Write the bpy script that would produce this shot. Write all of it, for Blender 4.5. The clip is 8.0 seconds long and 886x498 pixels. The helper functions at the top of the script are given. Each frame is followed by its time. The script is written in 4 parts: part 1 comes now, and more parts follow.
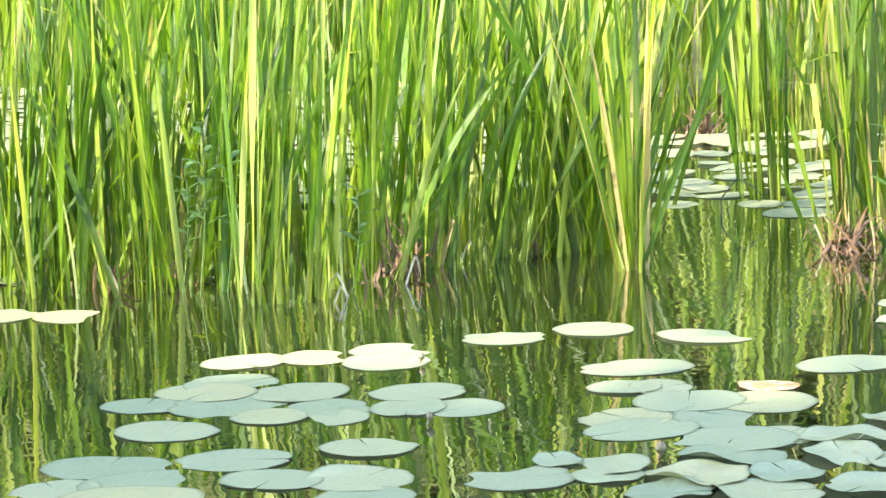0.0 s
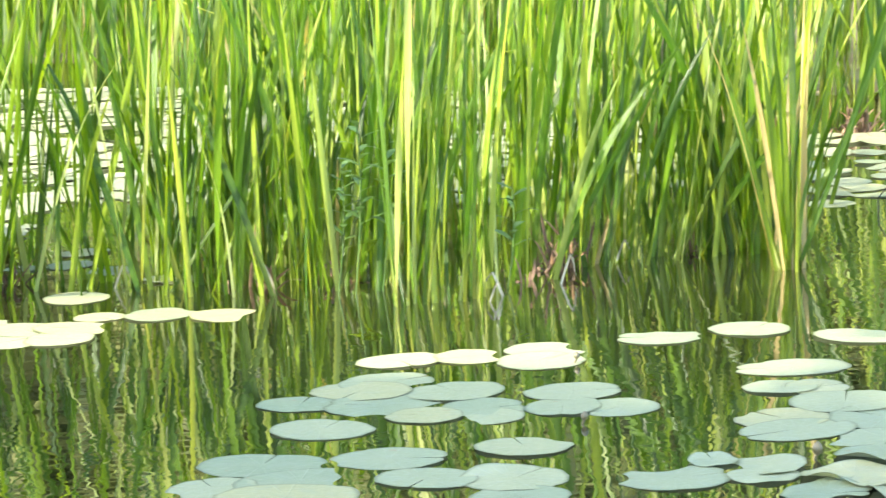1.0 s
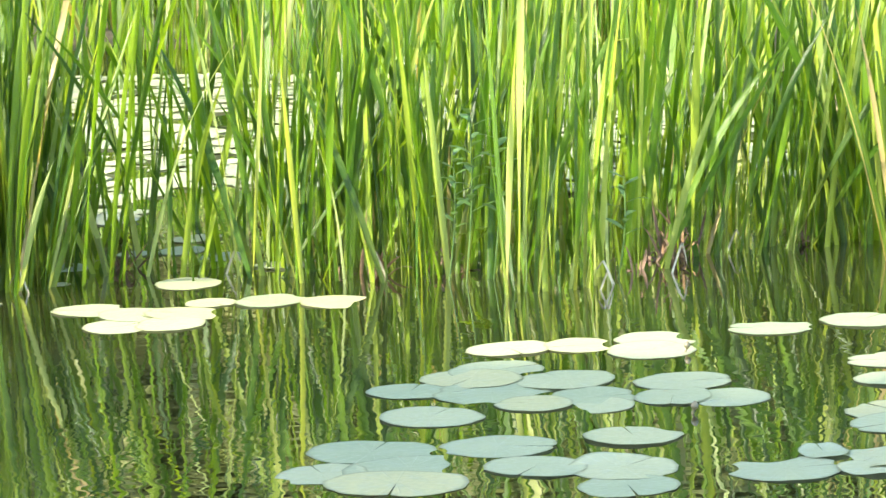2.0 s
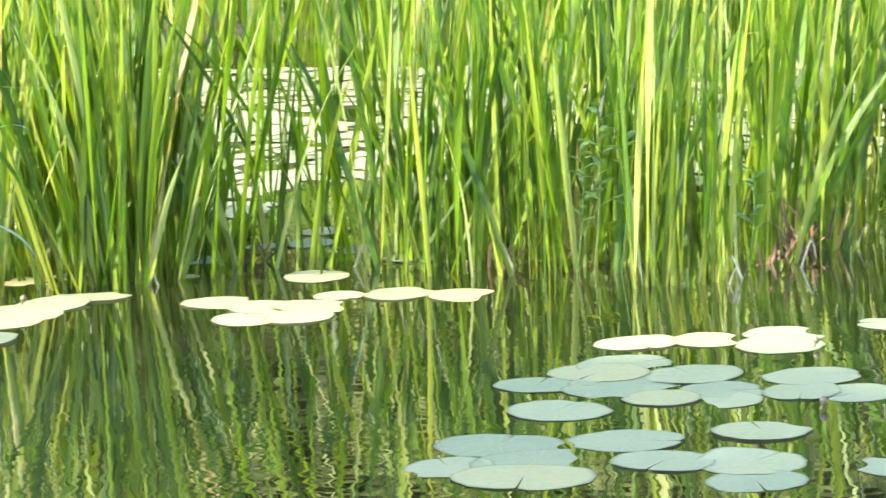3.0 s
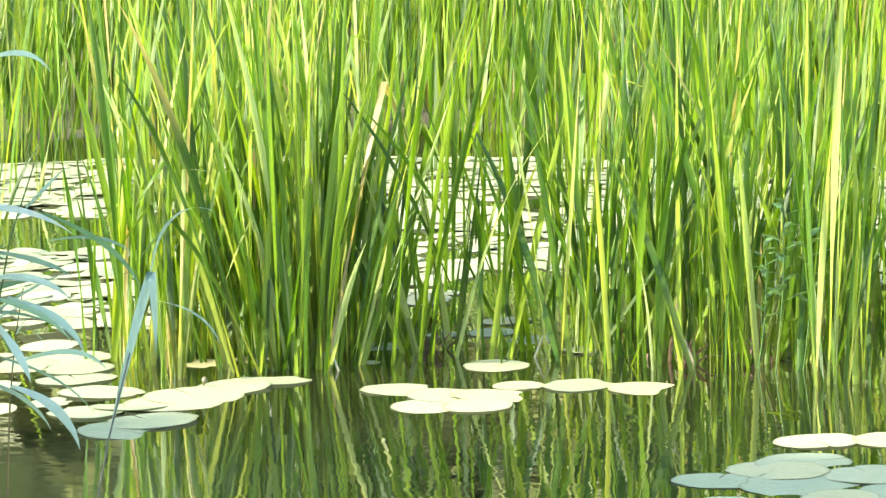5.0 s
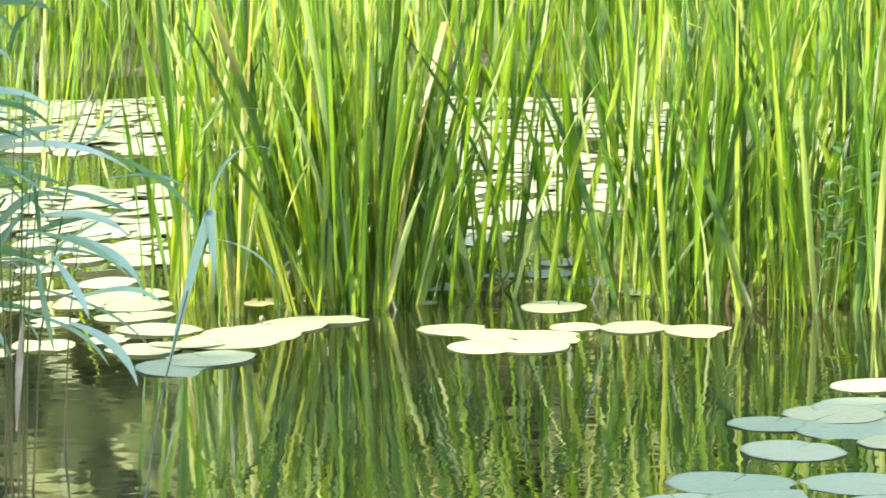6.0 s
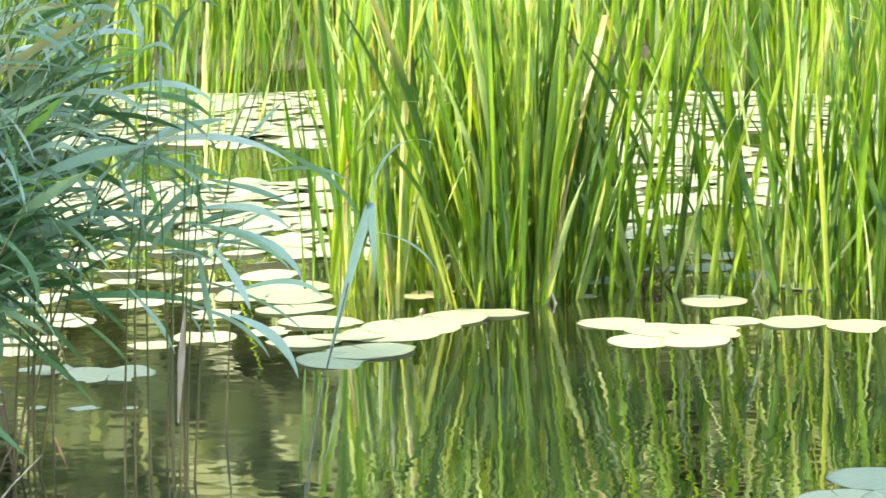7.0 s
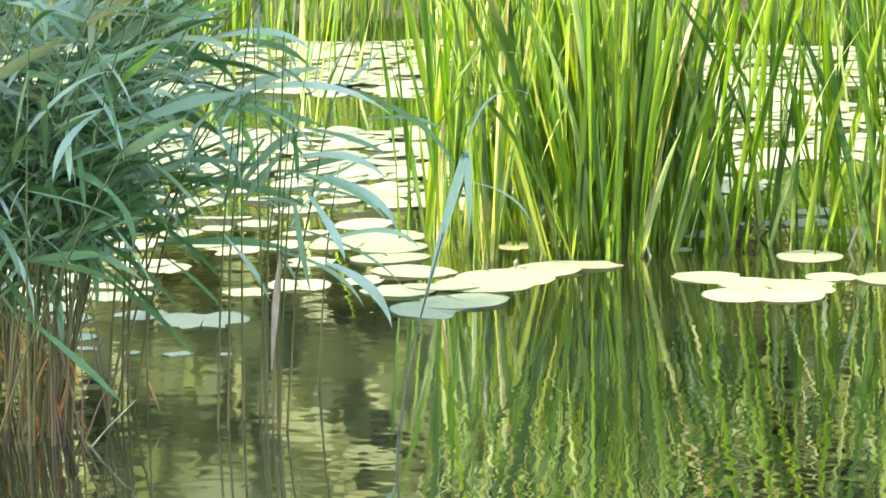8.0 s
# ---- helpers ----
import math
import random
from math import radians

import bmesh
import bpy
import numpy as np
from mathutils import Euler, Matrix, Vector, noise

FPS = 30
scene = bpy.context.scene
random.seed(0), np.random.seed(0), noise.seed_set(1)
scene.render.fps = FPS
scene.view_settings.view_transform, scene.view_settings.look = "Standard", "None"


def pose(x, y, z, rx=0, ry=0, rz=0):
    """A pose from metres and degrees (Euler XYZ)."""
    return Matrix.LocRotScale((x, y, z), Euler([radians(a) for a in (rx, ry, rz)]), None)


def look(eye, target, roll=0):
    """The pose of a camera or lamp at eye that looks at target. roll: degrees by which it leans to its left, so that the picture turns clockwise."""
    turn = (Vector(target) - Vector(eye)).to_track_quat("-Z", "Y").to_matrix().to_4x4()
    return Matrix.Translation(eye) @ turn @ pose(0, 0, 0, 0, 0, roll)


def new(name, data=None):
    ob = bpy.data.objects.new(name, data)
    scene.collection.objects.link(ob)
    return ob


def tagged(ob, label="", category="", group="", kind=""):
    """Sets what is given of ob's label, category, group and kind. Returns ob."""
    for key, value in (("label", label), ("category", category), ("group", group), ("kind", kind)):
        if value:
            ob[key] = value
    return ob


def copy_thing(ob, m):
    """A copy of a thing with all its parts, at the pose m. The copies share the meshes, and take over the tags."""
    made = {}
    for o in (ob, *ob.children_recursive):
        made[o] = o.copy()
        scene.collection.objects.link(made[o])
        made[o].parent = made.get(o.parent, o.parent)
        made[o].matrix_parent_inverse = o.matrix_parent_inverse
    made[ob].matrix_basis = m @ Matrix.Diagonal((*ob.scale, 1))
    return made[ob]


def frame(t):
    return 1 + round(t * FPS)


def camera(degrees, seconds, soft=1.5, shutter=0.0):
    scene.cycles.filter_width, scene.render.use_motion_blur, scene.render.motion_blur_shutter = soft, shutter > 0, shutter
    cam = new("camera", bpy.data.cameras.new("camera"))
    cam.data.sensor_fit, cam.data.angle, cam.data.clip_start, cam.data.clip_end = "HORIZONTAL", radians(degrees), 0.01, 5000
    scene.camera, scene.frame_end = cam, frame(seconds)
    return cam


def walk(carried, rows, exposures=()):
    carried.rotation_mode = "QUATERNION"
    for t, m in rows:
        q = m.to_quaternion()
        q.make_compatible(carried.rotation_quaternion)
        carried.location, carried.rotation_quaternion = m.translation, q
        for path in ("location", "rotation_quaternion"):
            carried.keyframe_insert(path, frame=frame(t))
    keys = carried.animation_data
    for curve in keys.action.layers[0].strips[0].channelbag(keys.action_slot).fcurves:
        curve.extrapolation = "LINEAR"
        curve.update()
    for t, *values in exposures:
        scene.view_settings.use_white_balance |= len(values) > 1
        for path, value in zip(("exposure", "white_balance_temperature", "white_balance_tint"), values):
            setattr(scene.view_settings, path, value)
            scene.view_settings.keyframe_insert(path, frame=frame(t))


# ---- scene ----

# camera: a long lens, held by hand, that turns from the open cattail bed to the reeds
cam = camera(17.0, 8.0, soft=1.4, shutter=0.3)
EYE = (0.0, 0.0, 1.9)
# seconds, tilt, turn, lean in degrees
PATH = [
    (0, 80.915, 0.048, -2.049),
    (0.5, 80.948, 1.042, -2.471),
    (1, 81.016, 3.080, -2.485),
    (1.5, 80.948, 4.359, -2.388),
    (3, 80.854, 7.765, -2.589),
    (3.5, 81.312, 9.565, -2.528),
    (4, 81.526, 10.345, -2.217),
    (4.5, 82.563, 10.811, -2.005),
    (4.7, 82.753, 11.048, -1.826),
    (5.8, 82.077, 11.882, -1.453),
    (6, 81.610, 12.404, -1.328),
    (6.5, 81.541, 14.085, -1.578),
    (7, 81.560, 15.535, -1.605),
    (7.5, 81.534, 16.778, -1.181),
    (8, 80.648, 17.412, -1.083),
]
walk(cam, [(t, pose(*EYE, tilt, 0, turn) @ pose(0, 0, 0, 0, 0, lean)) for t, tilt, turn, lean in PATH],
     exposures=[(0.0, 2.83, 6500, 15), (8.0, 2.83, 6500, 15)])

# daylight: a high sun behind and to the left of the viewer, open sky
SUN_EL, SUN_AZ = 36.0, 237.0
world = bpy.data.worlds.new("sky")
scene.world = world
world.use_nodes = True
wn = world.node_tree.nodes
sky = wn.new("ShaderNodeTexSky")
sky.sky_type = "NISHITA"
sky.sun_disc = False
sky.sun_elevation, sky.sun_rotation = radians(SUN_EL), radians(SUN_AZ)
world.node_tree.links.new(sky.outputs[0], wn["Background"].inputs[0])
wn["Background"].inputs[1].default_value = 0.172
sun = new("sun", bpy.data.lights.new("sun", "SUN"))
sun.data.energy, sun.data.angle, sun.data.color = 2.6, radians(0.5), (1.0, 0.93, 0.80)
az = radians(SUN_AZ)
sun.matrix_world = look((math.sin(az) * 50, math.cos(az) * 50, 50 * math.tan(radians(SUN_EL))), (0, 0, 0))


# ---- materials ----
class Nodes:
    """A small wrapper to write node materials in short lines."""

    def __init__(self, name):
        self.mat = bpy.data.materials.new(name)
        self.mat.use_nodes = True
        self.tree = self.mat.node_tree
        self.bsdf = self.tree.nodes["Principled BSDF"]
        self.out = self.tree.nodes["Material Output"]

    def add(self, kind, **props):
        n = self.tree.nodes.new("ShaderNode" + kind)
        for key, value in props.items():
            setattr(n, key, value)
        return n

    def put(self, socket, value):
        if hasattr(value, "links"):
            self.tree.links.new(value, socket)
        elif isinstance(value, tuple) and len(value) == 3 and socket.type == "RGBA":
            socket.default_value = (*value, 1)
        else:
            socket.default_value = value

    def math(self, op, a, b=0.0, c=0.0):
        n = self.add("Math", operation=op)
        for s, v in zip(n.inputs, (a, b, c)):
            self.put(s, v)
        return n.outputs[0]

    def mix(self, fac, a, b, blend="MIX"):
        n = self.add("Mix", data_type="RGBA", blend_type=blend)
        self.put(n.inputs[0], fac)
        self.put(n.inputs[6], a)
        self.put(n.inputs[7], b)
        return n.outputs[2]

    def noise(self, vec, scale, detail=3.0, rough=0.55):
        n = self.add("TexNoise")
        self.put(n.inputs["Vector"], vec)
        n.inputs["Scale"].default_value = scale
        n.inputs["Detail"].default_value = detail
        n.inputs["Roughness"].default_value = rough
        return n.outputs[0]

    def scaled(self, vec, x, y, z):
        n = self.add("Mapping")
        self.put(n.inputs[0], vec)
        n.inputs["Scale"].default_value = (x, y, z)
        return n.outputs[0]

    def ramp(self, fac, *stops):
        n = self.add("ValToRGB")
        self.put(n.inputs[0], fac)
        e = n.color_ramp.elements
        while len(e) < len(stops):
            e.new(0.5)
        for el, (p, c) in zip(e, stops):
            el.position, el.color = p, (*c, 1)
        return n.outputs[0]

    def span(self, value, a, b, lo=0.0, hi=1.0):
        n = self.add("MapRange")
        self.put(n.inputs[0], value)
        for i, v in enumerate((a, b, lo, hi)):
            n.inputs[i + 1].default_value = v
        return n.outputs[0]

    def bump(self, height, distance, strength=1.0):
        n = self.add("Bump")
        n.inputs["Strength"].default_value = strength
        n.inputs["Distance"].default_value = distance
        self.put(n.inputs["Height"], height)
        self.put(self.bsdf.inputs["Normal"], n.outputs[0])
        return n.outputs[0]

    def set(self, **values):
        for key, v in values.items():
            self.put(self.bsdf.inputs[key.replace("_", " ")], v)

    def translucent(self, colour, share):
        t = self.add("BsdfTranslucent")
        self.put(t.inputs[0], colour)
        m = self.add("MixShader")
        m.inputs[0].default_value = share
        self.tree.links.new(self.bsdf.outputs[0], m.inputs[1])
        self.tree.links.new(t.outputs[0], m.inputs[2])
        self.tree.links.new(m.outputs[0], self.out.inputs[0])


def leaf_material(name, low, ramp_stops, dead, dead_from, low_top, gloss, share, per_island, through_col, ior=1.42):
    """A strap leaf: parallel veins, a pale foot, each leaf a little different, a few dead ones."""
    k = Nodes(name)
    geo = k.add("NewGeometry")
    rnd = geo.outputs["Random Per Island"] if per_island else k.add("ObjectInfo").outputs["Random"]
    uv = k.add("UVMap").outputs[0]
    sep = k.add("SeparateXYZ")
    k.put(sep.inputs[0], geo.outputs["Position"])
    col = k.ramp(rnd, *ramp_stops)
    streak = k.noise(k.scaled(uv, 14, 1.5, 1), 3.0, 2.0)
    col = k.mix(k.span(streak, 0.3, 0.75, 0.0, 0.16), col, (0.20, 0.30, 0.03))
    blot = k.noise(k.scaled(geo.outputs["Position"], 1, 1, 0.35), 9.0, 4.0)
    col = k.mix(k.span(blot, 0.55, 0.8, 0.0, 0.25), col, (0.21, 0.25, 0.03))
    # lighter patches along each leaf: sun between crossing shadows, put into the colour
    along = k.noise(k.scaled(uv, 0.6, 1.0, 1), 5.5, 2.0)
    col = k.mix(k.span(along, 0.5, 0.72, 0.0, 0.14), col, (0.34, 0.42, 0.08))
    foot = k.span(k.math("ADD", sep.outputs[2], k.math("MULTIPLY", k.math("SUBTRACT", rnd, 0.5), 0.35)), low_top, 0.0)
    rnd2 = k.math("FRACT", k.math("MULTIPLY", rnd, 37.7))
    foot = k.math("MULTIPLY", foot, k.span(k.math("FRACT", k.math("MULTIPLY", rnd, 91.3)), 0.45, 1.0, 0.0, 0.6))
    col = k.mix(foot, col, low)
    isdead = k.math("GREATER_THAN", rnd2, dead_from)
    tip = k.math("MULTIPLY", k.math("GREATER_THAN", rnd2, dead_from - 0.07), k.span(k.math("ADD", sep.outputs[2], k.math("MULTIPLY", blot, 0.5)), 1.1, 1.7))
    col = k.mix(k.math("MAXIMUM", isdead, tip), col, dead)
    k.set(Base_Color=col, Roughness=gloss, IOR=ior)
    u = k.add("SeparateXYZ")
    k.put(u.inputs[0], uv)
    veins = k.math("SINE", k.math("MULTIPLY", u.outputs[0], 44.0))
    wave = k.noise(k.scaled(geo.outputs["Position"], 1, 1, 0.3), 14.0, 2.0)
    k.bump(k.math("ADD", k.math("MULTIPLY", veins, 0.08), wave), 0.006, 0.8)
    k.translucent(k.mix(0.75, col, through_col, "MULTIPLY"), share)
    return k.mat


GREENS = ((0.0, (0.351, 0.413, 0.159)), (0.025, (0.259, 0.334, 0.0868)), (0.04, (0.0148, 0.053, 0.000723)), (0.33, (0.037, 0.11, 0.00144)), (0.58, (0.0904, 0.183, 0.0029)), (0.82, (0.167, 0.261, 0.00578)), (0.94, (0.267, 0.329, 0.036)), (1.0, (0.37, 0.403, 0.123)))
GOLDS = ((0.0, (0.369, 0.398, 0.162)), (0.02, (0.272, 0.32, 0.081)), (0.04, (0.0233, 0.0582, 0.0018)), (0.4, (0.0582, 0.126, 0.0027)), (0.68, (0.121, 0.194, 0.0045)), (0.9, (0.223, 0.281, 0.018)), (1.0, (0.369, 0.359, 0.09)))
STRAW = (0.36, 0.29, 0.11)
m_cattail = leaf_material("cattail_leaf", (0.32, 0.33, 0.06), GREENS, STRAW, 0.985, 0.20, 0.32, 0.42, False, (1.6, 1.5, 0.3))
m_cattail_bed = leaf_material("cattail_bed_leaf", (0.30, 0.31, 0.06), GREENS, STRAW, 0.985, 0.18, 0.32, 0.42, True, (1.6, 1.5, 0.3))
m_golden = leaf_material("golden_cattail_leaf", (0.38, 0.33, 0.08), GOLDS, STRAW, 0.95, 0.20, 0.32, 0.42, False, (1.6, 1.5, 0.3))
m_golden_bed = leaf_material("golden_cattail_bed_leaf", (0.38, 0.33, 0.08), GOLDS, STRAW, 0.95, 0.18, 0.32, 0.42, True, (1.6, 1.5, 0.3))
BLUES = ((0.0, (0.0207, 0.0633, 0.0149)), (0.3, (0.054, 0.132, 0.0414)), (0.55, (0.115, 0.218, 0.092)), (0.78, (0.207, 0.322, 0.172)), (0.93, (0.368, 0.483, 0.333)), (1.0, (0.149, 0.31, 0.0287)))
m_reed_leaf = leaf_material("reed_leaf", (0.30, 0.24, 0.12), BLUES, (0.30, 0.26, 0.09), 0.993, 0.25, 0.38, 0.28, False, (1.2, 1.3, 0.6), 1.36)

# paler glaucous copy of the reed leaf, with open-sky brightness put into its colour
PALE = ((0.0, (0.12, 0.21, 0.12)), (0.4, (0.24, 0.34, 0.24)), (0.8, (0.38, 0.47, 0.38)), (1.0, (0.30, 0.40, 0.30)))
m_pale_reed = leaf_material("pale_reed_leaf", (0.30, 0.24, 0.12), PALE, (0.34, 0.30, 0.12), 0.993, 0.25, 0.38, 0.28, False, (1.2, 1.3, 0.6), 1.36)


def stem_material():
    k = Nodes("reed_stem")
    geo = k.add("NewGeometry")
    sep = k.add("SeparateXYZ")
    k.put(sep.inputs[0], geo.outputs["Position"])
    rnd = k.add("ObjectInfo").outputs["Random"]
    h = k.math("ADD", sep.outputs[2], k.math("MULTIPLY", rnd, 0.3))
    n = k.noise(k.scaled(geo.outputs["Position"], 1, 1, 0.2), 60, 3)
    col = k.ramp(k.span(h, 0.0, 1.1), (0.0, (0.025, 0.016, 0.008)), (0.2, (0.14, 0.105, 0.032)), (0.5, (0.065, 0.066, 0.014)), (1.0, (0.06, 0.11, 0.03)))
    col = k.mix(k.span(n, 0.4, 0.75, 0, 0.6), col, (0.07, 0.06, 0.015))
    k.set(Base_Color=col, Roughness=0.5, IOR=1.3)
    k.bump(n, 0.001)
    return k.mat


def dead_material():
    k = Nodes("dead_leaf")
    geo = k.add("NewGeometry")
    n = k.noise(geo.outputs["Position"], 40, 4)
    col = k.ramp(geo.outputs["Random Per Island"], (0.0, (0.055, 0.032, 0.016)), (0.5, (0.13, 0.075, 0.032)), (0.85, (0.24, 0.14, 0.06)), (1.0, (0.45, 0.36, 0.22)))
    k.set(Base_Color=k.mix(k.span(n, 0.35, 0.7, 0, 0.6), col, (0.10, 0.06, 0.03)), Roughness=0.7)
    k.bump(n, 0.002)
    return k.mat


def pad_material(name, per_island, ripe=(0.42, 0.41, 0.14)):
    """A waxy floating leaf with rays of veins, yellowing and a few brown spots."""
    k = Nodes(name)
    geo = k.add("NewGeometry")
    rnd = geo.outputs["Random Per Island"] if per_island else k.add("ObjectInfo").outputs["Random"]
    uv = k.add("SeparateXYZ")
    k.put(uv.inputs[0], k.add("UVMap").outputs[0])
    col = k.ramp(rnd, (0.0, (0.22, 0.29, 0.125)), (0.3, (0.31, 0.36, 0.155)), (0.65, (0.37, 0.40, 0.165)), (1.0, ripe))
    ray = k.math("ABSOLUTE", k.math("SUBTRACT", k.math("FRACT", k.math("MULTIPLY", uv.outputs[0], 19.0)), 0.5))
    vein = k.span(ray, 0.09, 0.02)
    p = geo.outputs["Position"]
    broad, fine = k.noise(p, 7.0, 4.0), k.noise(p, 55.0, 4.0)
    col = k.mix(k.span(broad, 0.42, 0.7, 0.0, 0.3), col, (0.39, 0.42, 0.18))
    col = k.mix(k.span(k.noise(p, 14.0, 5.0), 0.5, 0.7, 0.0, 0.3), col, (0.26, 0.34, 0.20))
    col = k.mix(k.span(fine, 0.35, 0.75, 0.0, 0.35), col, (0.29, 0.37, 0.20))
    col = k.mix(k.math("MULTIPLY", vein, 0.18), col, (0.46, 0.52, 0.28))
    # brownish rim, darkened further to paint the shadow line between overlapping pads
    edge = k.span(k.math("ADD", uv.outputs[1], k.math("MULTIPLY", broad, 0.10)), 0.97, 1.04)
    col = k.mix(k.math("MULTIPLY", edge, 0.8), col, (0.15, 0.18, 0.06))
    spots = k.span(k.noise(p, 22.0, 2.0), 0.70, 0.74)
    col = k.mix(k.math("MULTIPLY", spots, 0.6), col, (0.34, 0.24, 0.07))
    k.set(Base_Color=k.mix(1.0, col, (0.91, 0.84, 0.97), "MULTIPLY"), Roughness=k.span(fine, 0.3, 0.7, 0.36, 0.5), IOR=1.42)
    hgt = k.math("ADD", k.math("MULTIPLY", vein, 0.15), k.math("ADD", broad, k.math("MULTIPLY", fine, 0.25)))
    k.bump(hgt, 0.005, 0.8)
    k.translucent(col, 0.12)
    return k.mat


m_pad = pad_material("lily_pad", False)
m_pad_far = pad_material("far_lily_pad", True, (0.37, 0.41, 0.19))


def old_pad_material():
    k = Nodes("old_pad")
    p = k.add("NewGeometry").outputs["Position"]
    n = k.noise(p, 16.0, 5.0)
    k.set(Base_Color=k.ramp(n, (0.3, (0.42, 0.37, 0.20)), (0.47, (0.46, 0.36, 0.20)), (0.55, (0.50, 0.25, 0.05)), (0.63, (0.34, 0.15, 0.04)), (0.72, (0.44, 0.38, 0.22))), Roughness=0.5)
    k.bump(n, 0.006)
    return k.mat


m_pad_old = old_pad_material()


def water_material():
    """Still, murky pond water with small ripples that run along the bank."""
    k = Nodes("pond_water")
    p = k.add("NewGeometry").outputs["Position"]
    murk = k.noise(k.scaled(p, 0.6, 1.2, 1), 1.2, 4.0)
    body = k.ramp(murk, (0.3, (0.013, 0.016, 0.004)), (0.7, (0.024, 0.027, 0.008)))
    # olive reflected light put into the body colour: a lighter, blurred, calmer patch
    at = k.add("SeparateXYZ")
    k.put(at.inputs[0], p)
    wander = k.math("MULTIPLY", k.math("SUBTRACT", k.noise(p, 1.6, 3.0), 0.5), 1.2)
    painted_sheen = k.math("MULTIPLY", k.math("MULTIPLY", k.span(k.math("ADD", at.outputs[0], k.math("MULTIPLY", k.math("SUBTRACT", at.outputs[1], 7.5), 0.5)), -3.55, -3.2), k.span(k.math("ADD", at.outputs[0], wander), -1.9, -2.8)), k.span(k.math("ADD", at.outputs[1], wander), 10.1, 9.1))
    k.set(Base_Color=k.mix(k.math("MULTIPLY", painted_sheen, 0.5), body, (0.118, 0.130, 0.046)), Roughness=0.02, IOR=1.333)
    r1 = k.noise(k.scaled(p, 0.9, 1.0, 1), 8.0, 1.5, 0.45)
    r2 = k.noise(k.scaled(p, 0.6, 1.0, 1), 15.0, 2.0, 0.5)
    patch = k.math("MULTIPLY", k.span(k.noise(p, 0.5, 1.0), 0.35, 0.65, 0.25, 1.0), k.span(painted_sheen, 0.0, 1.0, 1.0, 0.5))
    h = k.math("ADD", k.math("MULTIPLY", r1, k.math("ADD", k.math("MULTIPLY", patch, 0.5), k.span(painted_sheen, 0.0, 1.0, 0.5, 0.25))), k.math("MULTIPLY", k.math("MULTIPLY", r2, patch), 0.03))
    n = k.bump(h, 0.0016, 1.0)
    gloss = k.add("BsdfGlossy")
    k.put(gloss.inputs["Roughness"], k.span(painted_sheen, 0.0, 1.0, 0.006, 0.04))
    k.put(gloss.inputs["Normal"], n)
    fres = k.add("Fresnel")
    fres.inputs["IOR"].default_value = 1.333
    k.put(fres.inputs["Normal"], n)
    m = k.add("MixShader")
    k.put(m.inputs[0], k.span(fres.outputs[0], 0.1, 0.5, 0.12, 0.84))
    k.tree.links.new(k.bsdf.outputs[0], m.inputs[1])
    k.tree.links.new(gloss.outputs[0], m.inputs[2])
    k.tree.links.new(m.outputs[0], k.out.inputs[0])
    return k.mat


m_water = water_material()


def ground_material():
    k = Nodes("mud_and_litter")
    p = k.add("NewGeometry").outputs["Position"]
    a, b = k.noise(p, 1.5, 5.0), k.noise(p, 25.0, 4.0)
    col = k.ramp(a, (0.3, (0.07, 0.05, 0.025)), (0.5, (0.12, 0.10, 0.04)), (0.7, (0.10, 0.15, 0.04)))
    k.set(Base_Color=k.mix(k.span(b, 0.4, 0.7, 0, 0.6), col, (0.20, 0.15, 0.07)), Roughness=0.9)
    k.bump(b, 0.02)
    return k.mat


m_ground = ground_material()


def bark_material():
    k = Nodes("bark")
    p = k.add("TexCoord").outputs["Object"]
    n = k.noise(k.scaled(p, 1, 1, 0.2), 14.0, 5.0)
    k.set(Base_Color=k.ramp(n, (0.3, (0.05, 0.04, 0.03)), (0.7, (0.20, 0.17, 0.13))), Roughness=0.9)
    k.bump(n, 0.03)
    return k.mat


def foliage_material():
    k = Nodes("tree_foliage")
    rnd = k.add("NewGeometry").outputs["Random Per Island"]
    col = k.ramp(rnd, (0.0, (0.155, 0.19, 0.05)), (0.5, (0.22, 0.25, 0.085)), (1.0, (0.285, 0.31, 0.12)))
    k.set(Base_Color=col, Roughness=0.5)
    k.translucent(col, 0.55)
    return k.mat


m_bark, m_foliage = bark_material(), foliage_material()


def bud_material():
    k = Nodes("lily_bud")
    p = k.add("TexCoord").outputs["Object"]
    n = k.noise(p, 60.0, 3.0)
    k.set(Base_Color=k.ramp(n, (0.3, (0.07, 0.07, 0.03)), (0.7, (0.18, 0.14, 0.06))), Roughness=0.4)
    return k.mat


m_bud = bud_material()


def dark_stem_material():
    k = Nodes("dark_stem")
    n = k.noise(k.add("NewGeometry").outputs["Position"], 50.0, 3.0)
    k.set(Base_Color=k.ramp(n, (0.3, (0.03, 0.04, 0.03)), (0.7, (0.08, 0.09, 0.05))), Roughness=0.5)
    return k.mat


m_bark_dark = dark_stem_material()

# ---- mesh helpers ----
rng = np.random.default_rng(11)


